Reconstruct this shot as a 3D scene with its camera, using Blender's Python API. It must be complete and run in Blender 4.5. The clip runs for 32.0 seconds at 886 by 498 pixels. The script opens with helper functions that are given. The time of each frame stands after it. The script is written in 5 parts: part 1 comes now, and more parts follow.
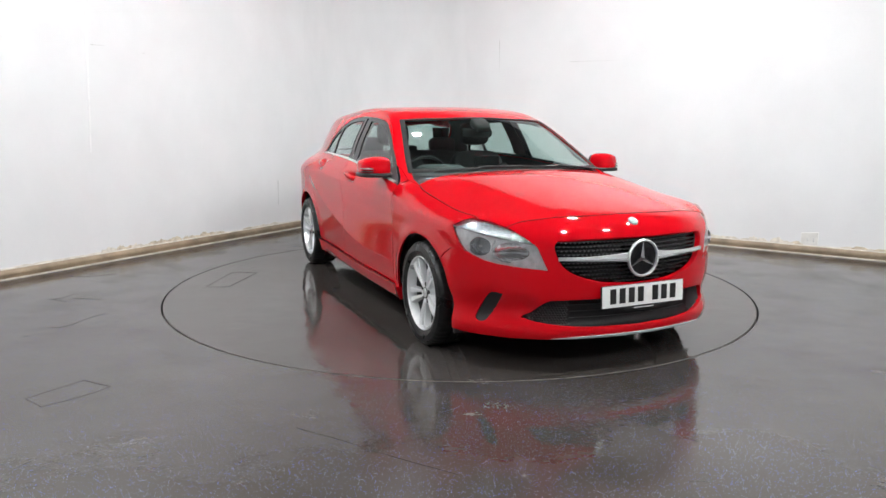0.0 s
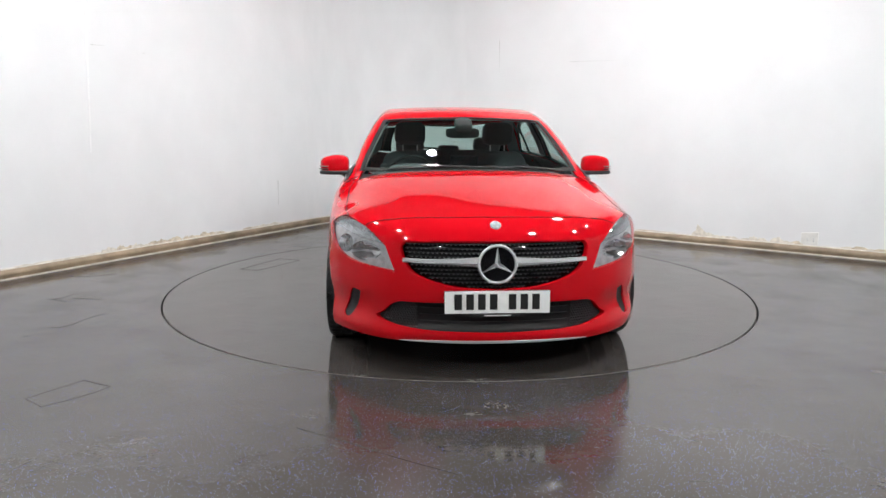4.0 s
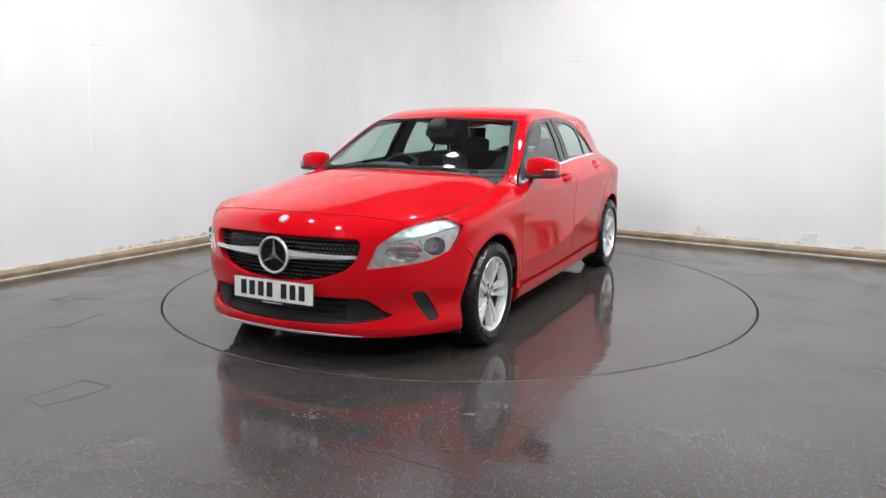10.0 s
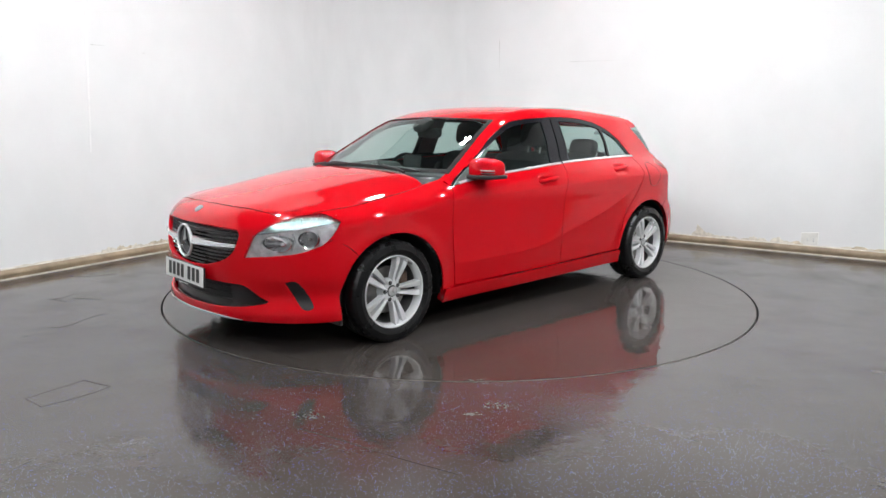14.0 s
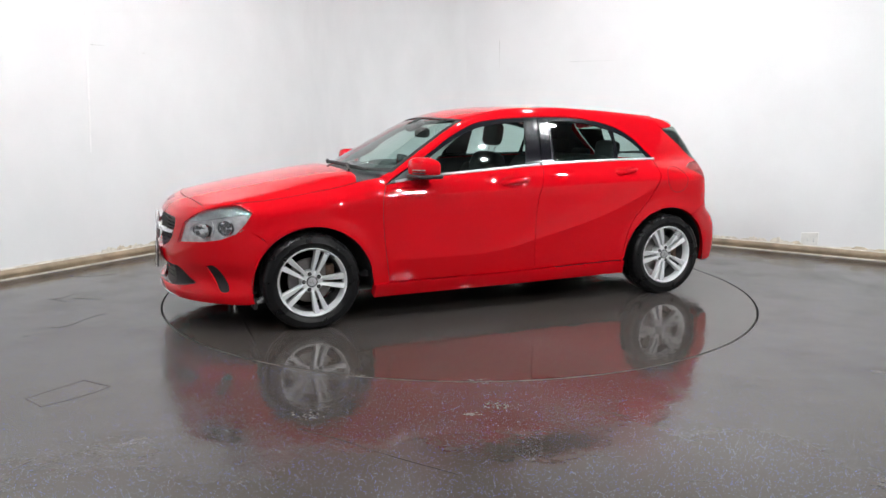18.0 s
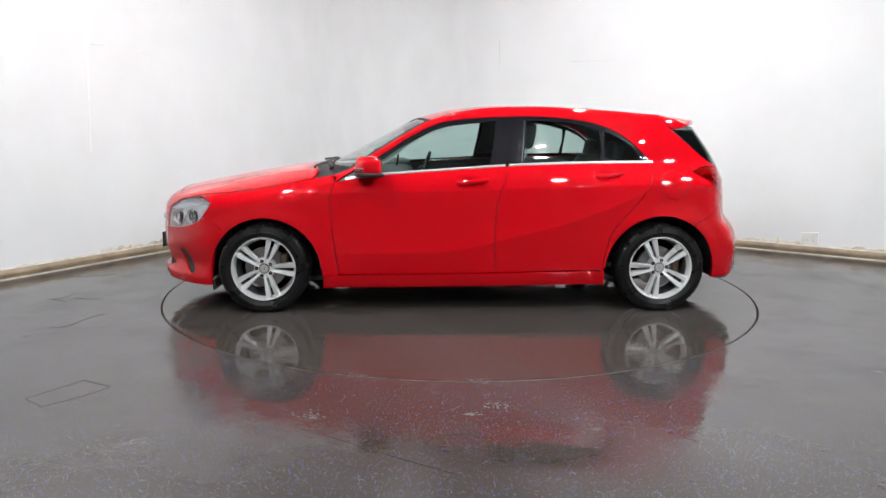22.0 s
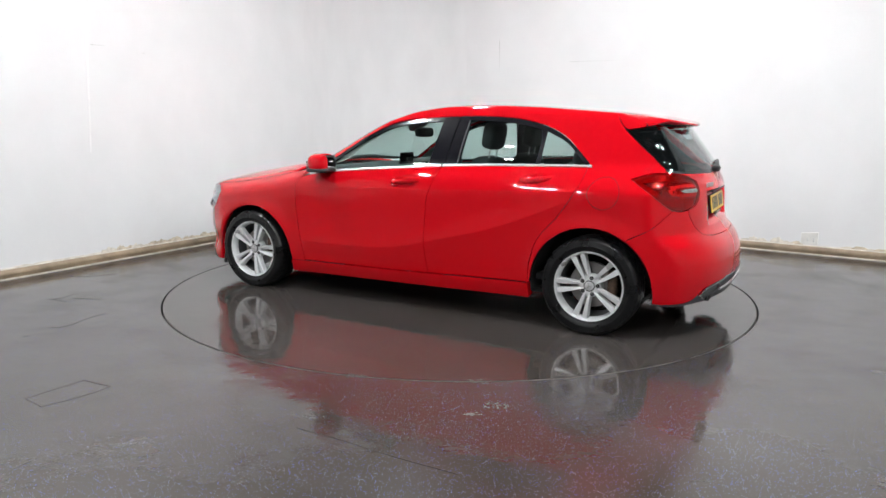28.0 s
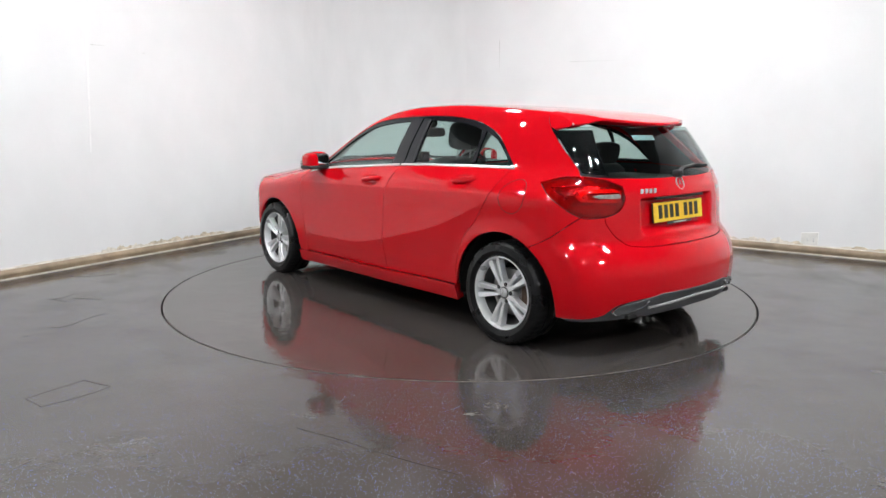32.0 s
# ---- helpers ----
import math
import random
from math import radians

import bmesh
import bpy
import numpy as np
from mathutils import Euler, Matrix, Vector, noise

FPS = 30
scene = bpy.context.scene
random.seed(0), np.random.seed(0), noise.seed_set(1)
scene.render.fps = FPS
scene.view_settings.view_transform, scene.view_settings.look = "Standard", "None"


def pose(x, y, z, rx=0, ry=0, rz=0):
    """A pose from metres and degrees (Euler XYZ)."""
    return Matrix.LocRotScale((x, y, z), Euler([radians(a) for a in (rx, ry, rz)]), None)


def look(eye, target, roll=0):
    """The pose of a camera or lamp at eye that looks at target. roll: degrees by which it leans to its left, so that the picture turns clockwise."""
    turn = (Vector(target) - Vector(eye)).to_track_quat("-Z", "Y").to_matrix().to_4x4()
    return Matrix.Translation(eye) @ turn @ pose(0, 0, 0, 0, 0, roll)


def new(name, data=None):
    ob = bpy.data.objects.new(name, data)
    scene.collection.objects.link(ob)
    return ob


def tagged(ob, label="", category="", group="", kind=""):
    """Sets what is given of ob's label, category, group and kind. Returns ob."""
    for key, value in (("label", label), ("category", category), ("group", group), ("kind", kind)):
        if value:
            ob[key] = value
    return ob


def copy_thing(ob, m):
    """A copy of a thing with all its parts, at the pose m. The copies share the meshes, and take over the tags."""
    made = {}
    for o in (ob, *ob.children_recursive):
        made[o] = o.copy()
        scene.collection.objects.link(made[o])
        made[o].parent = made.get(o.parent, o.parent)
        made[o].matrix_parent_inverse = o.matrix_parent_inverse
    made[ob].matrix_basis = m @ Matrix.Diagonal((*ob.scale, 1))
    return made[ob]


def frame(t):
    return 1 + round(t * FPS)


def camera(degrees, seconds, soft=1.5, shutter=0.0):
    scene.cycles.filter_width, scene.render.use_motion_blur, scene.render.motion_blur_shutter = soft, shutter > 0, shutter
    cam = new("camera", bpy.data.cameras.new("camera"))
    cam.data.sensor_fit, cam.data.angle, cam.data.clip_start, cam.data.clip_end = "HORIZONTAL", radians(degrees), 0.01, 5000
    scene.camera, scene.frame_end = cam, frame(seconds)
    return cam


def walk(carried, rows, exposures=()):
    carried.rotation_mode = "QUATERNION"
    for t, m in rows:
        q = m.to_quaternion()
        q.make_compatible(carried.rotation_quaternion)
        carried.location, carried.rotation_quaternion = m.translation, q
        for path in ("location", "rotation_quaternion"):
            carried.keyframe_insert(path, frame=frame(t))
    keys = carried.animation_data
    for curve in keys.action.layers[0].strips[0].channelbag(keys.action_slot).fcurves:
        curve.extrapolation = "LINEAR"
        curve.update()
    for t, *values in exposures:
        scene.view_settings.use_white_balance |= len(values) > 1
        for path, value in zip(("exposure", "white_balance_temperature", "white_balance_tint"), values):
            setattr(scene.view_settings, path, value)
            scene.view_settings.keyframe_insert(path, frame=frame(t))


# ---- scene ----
from mathutils.geometry import delaunay_2d_cdt

cam = camera(63.816, 32.0, soft=1.5)
EYE = (0.0, -5.6145, 1.2606)
TILT, YAW = radians(9.863), radians(-1.195)
VIEW = look(EYE, (EYE[0] + math.sin(YAW) * math.cos(TILT), EYE[1] + math.cos(YAW) * math.cos(TILT), EYE[2] - math.sin(TILT)), roll=0.243)
walk(cam, [(0.0, VIEW), (32.0, VIEW)], exposures=[(0.0, 0.0), (32.0, 0.0)])

# ---- world and light ----
world = bpy.data.worlds.new("world")
scene.world = world
world.use_nodes = True
world.node_tree.nodes["Background"].inputs[0].default_value = (0.9, 0.95, 1.0, 1)
world.node_tree.nodes["Background"].inputs[1].default_value = 0.02
LAMP_GLOW = 845.0
CEILING = 3.9


# ---- materials ----
def node_mat(name):
    m = bpy.data.materials.new(name)
    m.use_nodes = True
    return m, m.node_tree.nodes, m.node_tree.links, m.node_tree.nodes["Principled BSDF"]


def noise_node(nodes, links, scale, detail=4, coord="Object", rough=0.5):
    tc = nodes.new("ShaderNodeTexCoord")
    n = nodes.new("ShaderNodeTexNoise")
    n.inputs["Scale"].default_value, n.inputs["Detail"].default_value = scale, detail
    n.inputs["Roughness"].default_value = rough
    links.new(tc.outputs[coord], n.inputs["Vector"])
    return n


def ramp(nodes, links, src, stops):
    r = nodes.new("ShaderNodeValToRGB")
    while len(r.color_ramp.elements) < len(stops):
        r.color_ramp.elements.new(0.5)
    for e, (pos, col) in zip(r.color_ramp.elements, stops):
        e.position = pos
        e.color = (*col, 1) if len(col) == 3 else (col[0], col[0], col[0], 1)
    links.new(src, r.inputs[0])
    return r


def plain(name, col, rough=0.5, metal=0.0, coat=0.0, vary=0.12, scale=30.0, bump=0.0, ior=1.5, rvar=0.1):
    """A surface with slight mottling of colour and gloss, and fine relief."""
    m, nodes, links, b = node_mat(name)
    n = noise_node(nodes, links, scale)
    lo, hi = [c * (1 - vary) for c in col], [min(1, c * (1 + vary)) for c in col]
    links.new(ramp(nodes, links, n.outputs["Fac"], [(0.3, lo), (0.7, hi)]).outputs[0], b.inputs["Base Color"])
    n2 = noise_node(nodes, links, scale * 0.23, 5)
    links.new(ramp(nodes, links, n2.outputs["Fac"], [(0.3, (max(0.01, rough * (1 - rvar)),)), (0.7, (min(1, rough * (1 + rvar)),))]).outputs[0], b.inputs["Roughness"])
    b.inputs["Metallic"].default_value, b.inputs["Coat Weight"].default_value, b.inputs["IOR"].default_value = metal, coat, ior
    b.inputs["Coat Roughness"].default_value = 0.02
    if bump:
        bp = nodes.new("ShaderNodeBump")
        bp.inputs["Strength"].default_value, bp.inputs["Distance"].default_value = bump, 0.002
        links.new(noise_node(nodes, links, scale * 6).outputs["Fac"], bp.inputs["Height"])
        links.new(bp.outputs[0], b.inputs["Normal"])
    return m


def glass(name, tint, dark):
    """Thin tinted glazing: clear to look through, glossy by its angle."""
    m, nodes, links, b = node_mat(name)
    nodes.remove(b)
    out = [n for n in nodes if n.type == "OUTPUT_MATERIAL"][0]
    tr, gl, mx, lw, pw, ma = (nodes.new("ShaderNode" + k) for k in ("BsdfTransparent", "BsdfGlossy", "MixShader", "LayerWeight", "Math", "Math"))
    tr.inputs[0].default_value = (*[c * dark for c in tint], 1)
    gl.inputs[0].default_value, gl.inputs[1].default_value = (1, 1, 1, 1), 0.01
    lw.inputs[0].default_value = 0.5
    pw.operation, ma.operation = "POWER", "MULTIPLY_ADD"
    pw.inputs[1].default_value, ma.inputs[1].default_value, ma.inputs[2].default_value = 5.0, 0.9, 0.05
    links.new(lw.outputs["Facing"], pw.inputs[0])
    links.new(pw.outputs[0], ma.inputs[0])
    links.new(ma.outputs[0], mx.inputs[0])
    links.new(tr.outputs[0], mx.inputs[1])
    links.new(gl.outputs[0], mx.inputs[2])
    links.new(mx.outputs[0], out.inputs[0])
    return m


PAINT = plain("red_paint", (0.53, 0.0025, 0.008), rough=0.4, coat=1.0, vary=0.02, scale=3.0, rvar=0.05)
PAINT.node_tree.nodes["Principled BSDF"].inputs["Specular IOR Level"].default_value = 0.0
PAINT.node_tree.nodes["Principled BSDF"].inputs["Coat IOR"].default_value = 1.47
BLACK = plain("black_plastic", (0.012, 0.012, 0.013), rough=0.45, bump=0.15, scale=60)
GLOSSBLACK = plain("gloss_black", (0.005, 0.005, 0.006), rough=0.05, vary=0.05)
GLOSSBLACK.node_tree.nodes["Principled BSDF"].inputs["Specular IOR Level"].default_value = 0.4
WINDOWTRIM = plain("window_trim", (0.008, 0.008, 0.011), rough=0.12, scale=50)
MATTEBLACK = plain("underbody_black", (0.012, 0.012, 0.012), rough=0.8, scale=12)
CHROME = plain("chrome", (0.85, 0.86, 0.88), rough=0.07, metal=1.0, vary=0.03)
SILVER = plain("silver_alloy", (0.78, 0.79, 0.80), rough=0.30, metal=0.45, vary=0.03, coat=0.5)
SATIN = plain("satin_silver", (0.80, 0.81, 0.82), rough=0.25, metal=0.6, vary=0.04)
RUBBER = plain("tyre_rubber", (0.005, 0.005, 0.0055), rough=0.33, bump=0.25, scale=40, rvar=0.4)
RUBBER.node_tree.nodes["Principled BSDF"].inputs["Specular IOR Level"].default_value = 0.35
FABRIC = plain("dark_fabric", (0.055, 0.056, 0.060), rough=0.85, bump=0.4, scale=80)
TRIM = plain("grey_trim", (0.065, 0.066, 0.068), rough=0.6, bump=0.3, scale=70)
LINING = plain("headliner", (0.30, 0.30, 0.29), rough=0.9, scale=50)
DISC = plain("brake_steel", (0.32, 0.31, 0.30), rough=0.35, metal=1.0, scale=20)
RUST = plain("brake_rust", (0.10, 0.06, 0.04), rough=0.7, scale=35, vary=0.4)
GLASS = glass("window_glass", (0.85, 1.0, 0.96), 0.86)
REARGLASS = glass("rear_glass", (0.85, 1.0, 0.96), 0.80)
BACKGLASS = glass("tailgate_glass", (0.85, 1.0, 0.96), 0.70)
LENS = glass("lamp_lens", (0.96, 0.97, 0.98), 0.92)
REFLECTOR = plain("lamp_reflector", (0.62, 0.63, 0.65), rough=0.16, metal=0.95, vary=0.3, scale=45, bump=1.0)
LAMPGREY = plain("lamp_housing", (0.35, 0.355, 0.36), rough=0.25, metal=0.6)
REDGLASS = glass("red_lamp_lens", (1.0, 0.038, 0.05), 0.88)
REDLENS = plain("red_lamp_insert", (0.34, 0.006, 0.010), rough=0.12, coat=1.0, vary=0.25, scale=18)
DARKRED = plain("dark_red_lamp", (0.10, 0.003, 0.006), rough=0.15, coat=1.0, vary=0.2)
CLEARLAMP = plain("clear_lamp", (0.40, 0.34, 0.34), rough=0.2, metal=0.5, coat=1.0, vary=0.35, scale=60)
PLATEWHITE = plain("plate_white", (0.78, 0.78, 0.76), rough=0.35, vary=0.04)
PLATEYELLOW = plain("plate_yellow", (0.80, 0.50, 0.03), rough=0.35, vary=0.05)
INK = plain("plate_black", (0.01, 0.01, 0.01), rough=0.4)
WHITEINK = plain("white_print", (0.7, 0.7, 0.7), rough=0.5)
MIRROR = plain("mirror_glass", (0.9, 0.9, 0.9), rough=0.01, metal=1.0, vary=0.0)


# ---- mesh helpers ----
def blob(size, at=(0, 0, 0), power=0.5, rot=None, n=20, bm=None):
    """A rounded block; a low power makes it boxy."""
    bm = bm or bmesh.new()
    f = lambda c: math.copysign(abs(c) ** power, c)
    rows = []
    m = Matrix.Translation(at) @ (rot or Matrix())
    for i in range(n // 2 + 1):
        a = -math.pi / 2 + math.pi * i / (n // 2)
        rows.append([bm.verts.new(m @ Vector((size[0] / 2 * f(math.cos(a)) * f(math.cos(b)), size[1] / 2 * f(math.cos(a)) * f(math.sin(b)), size[2] / 2 * f(math.sin(a))))) for b in (2 * math.pi * k / n for k in range(n))])
    for p, q in zip(rows, rows[1:]):
        for k in range(n):
            bm.faces.new((p[k], p[(k + 1) % n], q[(k + 1) % n], q[k]))
    bmesh.ops.remove_doubles(bm, verts=bm.verts, dist=1e-5)
    bmesh.ops.recalc_face_normals(bm, faces=bm.faces)
    return smooth(bm, 50)


def link(name, bm_or_mesh, material, parent=None, label=""):
    if isinstance(bm_or_mesh, bmesh.types.BMesh):
        me = bpy.data.meshes.new(name)
        bm_or_mesh.to_mesh(me)
        bm_or_mesh.free()
    else:
        me = bm_or_mesh
    if material and not me.materials:
        me.materials.append(material)
    ob = new(name, me)
    ob.parent = parent
    if label:
        ob["label"] = label
    return ob


part = link


def smooth(bm, angle=35):
    for f in bm.faces:
        f.smooth = True
    for e in bm.edges:
        if len(e.link_faces) == 2 and e.calc_face_angle(0) > radians(angle):
            e.smooth = False
    return bm


def box(size, at=(0, 0, 0), bevel=0.0, rot=None, bm=None, seg=2):
    bm = bm or bmesh.new()
    m = Matrix.Translation(at) @ (rot or Matrix()) @ Matrix.Diagonal((*size, 1))
    r = bmesh.ops.create_cube(bm, size=1, matrix=m)
    if bevel:
        es = list({e for v in r["verts"] for e in v.link_edges})
        bmesh.ops.bevel(bm, geom=es, offset=bevel, segments=seg, affect="EDGES", profile=0.5)
    return bm


def lathe(profile, seg=48, axis="y", bm=None, at=(0, 0, 0), closed=False):
    """Turn (radius, along) pairs round an axis."""
    bm = bm or bmesh.new()
    rings = []
    for r, a in profile:
        ring = []
        for i in range(seg):
            c, s = r * math.cos(2 * math.pi * i / seg), r * math.sin(2 * math.pi * i / seg)
            p = {"y": (c, a, s), "z": (c, s, a), "x": (a, c, s)}[axis]
            ring.append(bm.verts.new(Vector(p) + Vector(at)))
        rings.append(ring)
    pairs = list(zip(rings, rings[1:])) + ([(rings[-1], rings[0])] if closed else [])
    for a, b in pairs:
        for i in range(seg):
            bm.faces.new((a[i], a[(i + 1) % seg], b[(i + 1) % seg], b[i]))
    bmesh.ops.recalc_face_normals(bm, faces=bm.faces)
    return bm


def tube(points, radius, seg=8, bm=None, flat=1.0):
    """A round bar along points; flat squeezes it upright."""
    bm = bm or bmesh.new()
    rings = []
    pts = [Vector(p) for p in points]
    for i, p in enumerate(pts):
        d = (pts[min(i + 1, len(pts) - 1)] - pts[max(i - 1, 0)]).normalized()
        a = d.cross(Vector((0, 0, 1)))
        a = a.normalized() if a.length > 1e-4 else Vector((1, 0, 0))
        b = a.cross(d).normalized()
        r = radius[i] if isinstance(radius, (list, tuple)) else radius
        rings.append([bm.verts.new(p + a * r * math.cos(k * 2 * math.pi / seg) + b * r * flat * math.sin(k * 2 * math.pi / seg)) for k in range(seg)])
    for a, b in zip(rings, rings[1:]):
        for k in range(seg):
            bm.faces.new((a[k], a[(k + 1) % seg], b[(k + 1) % seg], b[k]))
    for r in (rings[0][::-1], rings[-1]):
        bm.faces.new(r)
    bmesh.ops.recalc_face_normals(bm, faces=bm.faces)
    return bm


def spl(xs, ys):
    """A smooth curve through knots, without overshoot."""
    xs, ys = np.array(xs, float), np.array(ys, float)
    if xs[0] > xs[-1]:
        xs, ys = xs[::-1], ys[::-1]
    h, d = np.diff(xs), np.diff(ys) / np.diff(xs)
    m = np.zeros(len(xs))
    m[0], m[-1] = d[0], d[-1]
    for i in range(1, len(xs) - 1):
        if d[i - 1] * d[i] > 0:
            w1, w2 = 2 * h[i] + h[i - 1], h[i] + 2 * h[i - 1]
            m[i] = (w1 + w2) / (w1 / d[i - 1] + w2 / d[i])

    def f(x):
        x = np.clip(np.asarray(x, float), xs[0], xs[-1])
        i = np.clip(np.searchsorted(xs, x) - 1, 0, len(h) - 1)
        t = (x - xs[i]) / h[i]
        return (1 + 2 * t) * (1 - t) ** 2 * ys[i] + t * (1 - t) ** 2 * h[i] * m[i] + t * t * (3 - 2 * t) * ys[i + 1] + t * t * (t - 1) * h[i] * m[i + 1]
    return f


def csp(xs, ys):
    """A curve through knots with even curvature, for panels that must reflect smoothly."""
    xs, ys = np.array(xs, float), np.array(ys, float)
    if xs[0] > xs[-1]:
        xs, ys = xs[::-1], ys[::-1]
    n, h = len(xs), np.diff(xs)
    A, r = np.zeros((n, n)), np.zeros(n)
    A[0, 0] = A[-1, -1] = 1
    for i in range(1, n - 1):
        A[i, i - 1:i + 2] = h[i - 1], 2 * (h[i - 1] + h[i]), h[i]
        r[i] = 6 * ((ys[i + 1] - ys[i]) / h[i] - (ys[i] - ys[i - 1]) / h[i - 1])
    M = np.linalg.solve(A, r)

    def f(x):
        x = np.clip(np.asarray(x, float), xs[0], xs[-1])
        i = np.clip(np.searchsorted(xs, x) - 1, 0, n - 2)
        a, b, hh = xs[i + 1] - x, x - xs[i], h[i]
        return (M[i] * a ** 3 + M[i + 1] * b ** 3) / (6 * hh) + (ys[i] / hh - M[i] * hh / 6) * a + (ys[i + 1] / hh - M[i + 1] * hh / 6) * b
    return f


def bend(pts, step=0.02):
    """A smooth open curve through plane points, sampled every step."""
    P = np.array(pts, float)
    if len(P) == 2:
        n = max(2, int(np.linalg.norm(P[1] - P[0]) / step) + 1)
        return P[0] + np.linspace(0, 1, n)[:, None] * (P[1] - P[0])
    E_ = np.vstack([2 * P[0] - P[1], P, 2 * P[-1] - P[-2]])
    out = []
    for i in range(1, len(E_) - 2):
        a, b, c, d = E_[i - 1:i + 3]
        n = max(2, int(np.linalg.norm(c - b) / step) + 1)
        t = np.linspace(0, 1, n, endpoint=False)[:, None]
        out.append(0.5 * (2 * b + (c - a) * t + (2 * a - 5 * b + 4 * c - d) * t ** 2 + (3 * b - a - 3 * c + d) * t ** 3))
    return np.vstack(out + [P[-1:]])


def outline(*segs, step=0.02):
    """A closed outline from segments, each smooth in itself, with corners where they meet."""
    pts = np.vstack([bend(s, step) for s in segs])
    keep = [0]
    for i in range(1, len(pts)):
        if np.linalg.norm(pts[i] - pts[keep[-1]]) > 0.0015:
            keep.append(i)
    pts = pts[keep]
    if np.linalg.norm(pts[0] - pts[-1]) < 0.0015:
        pts = pts[:-1]
    area = np.sum(pts[:, 0] * np.roll(pts[:, 1], -1) - np.roll(pts[:, 0], -1) * pts[:, 1])
    return pts if area > 0 else pts[::-1]


def ring2(cx, cy, r, n=48, sx=1.0, sy=1.0):
    a = np.linspace(0, 2 * np.pi, n, endpoint=False)
    return np.stack([cx + r * sx * np.cos(a), cy + r * sy * np.sin(a)], 1)


def shrink(poly, g):
    """Draw a counter-clockwise outline in by g."""
    d1, d2 = poly - np.roll(poly, 1, 0), np.roll(poly, -1, 0) - poly
    n1, n2 = (np.stack([-d[:, 1], d[:, 0]], 1) / (np.linalg.norm(d, axis=1)[:, None] + 1e-9) for d in (d1, d2))
    n = n1 + n2
    n /= np.maximum(np.sum(n * n1, 1), 0.35)[:, None]
    return poly + n * g


def inside(poly, q):
    x, y = q[:, 0], q[:, 1]
    res = np.zeros(len(q), bool)
    for (x1, y1), (x2, y2) in zip(poly, np.roll(poly, -1, 0)):
        if y1 != y2:
            res ^= ((y1 > y) != (y2 > y)) & (x < (x2 - x1) * (y - y1) / (y2 - y1) + x1)
    return res


# ---- the car's body as one solid: front of the car at +x, its left at +y ----
body_w = csp([-2.12, -1.95, -1.65, -1.35, -0.9, 0, 0.8, 1.35, 1.7, 1.9, 2.2], [0.74, 0.80, 0.868, 0.886, 0.888, 0.890, 0.886, 0.880, 0.852, 0.825, 0.76])
crease_1 = csp([-2.0, -1.0, 0, 0.7, 1.7], [0.90, 0.866, 0.836, 0.818, 0.778])
crease_2 = csp([-1.3, -1.0, -0.7, -0.3, 0.0, 0.4, 0.9], [0.86, 0.725, 0.612, 0.508, 0.438, 0.408, 0.408])
lean_up = csp([0.70, 0.82, 0.90, 0.95, 0.985, 1.10, 1.20, 1.30, 1.36, 1.50], [0, 0.002, 0.030, 0.066, 0.094, 0.142, 0.190, 0.245, 0.285, 0.40])
lean_low = csp([0.10, 0.15, 0.20, 0.30, 0.45, 0.6, 0.75, 0.9], [0.11, 0.070, 0.048, 0.026, 0.012, 0.004, 0.0005, 0])
taper_up = csp([-2.1, -1.6, -1.3, -0.8, 0, 0.6, 2.2], [0.12, 0.085, 0.055, 0.02, 0.002, 0, 0])
top_line = spl([2.26, 2.20, 2.165, 2.116, 2.05, 1.97, 1.72, 1.41, 1.19, 1.06, 1.0, 0.95, 0.8, 0.6, 0.45, 0.29, 0.05, -0.17, -0.45, -0.79, -1.13, -1.475, -1.75, -2.1],
               [0.52, 0.675, 0.735, 0.774, 0.802, 0.822, 0.872, 0.927, 0.960, 0.972, 0.976, 0.992, 1.072, 1.176, 1.253, 1.322, 1.382, 1.404, 1.410, 1.397, 1.373, 1.342, 1.290, 1.17])
nose_line = spl([0.10, 0.15, 0.19, 0.23, 0.30, 0.45, 0.59, 0.69, 0.80, 1.0], [2.08, 2.16, 2.205, 2.215, 2.195, 2.212, 2.208, 2.195, 2.14, 2.0])
tail_line = spl([0.10, 0.16, 0.25, 0.38, 0.46, 0.52, 0.575, 0.605, 0.64, 0.84, 0.90, 0.95, 1.0, 1.26, 1.40], [-1.98, -2.03, -2.075, -2.09, -2.086, -2.070, -2.040, -2.014, -1.985, -1.962, -1.95, -1.925, -1.90, -1.715, -1.615])
ridge_y = spl([0.9, 1.3, 2.1], [0.56, 0.50, 0.36])
WHEEL_X, ARCH_Z = 1.3495, 0.285


def smax(a, b, k):
    h = np.clip(0.5 + 0.5 * (a - b) / k, 0, 1)
    return b * (1 - h) + a * h + k * h * (1 - h)


def sstep(a, b, x):
    t = np.clip((x - a) / (b - a), 0, 1)
    return t * t * (3 - 2 * t)


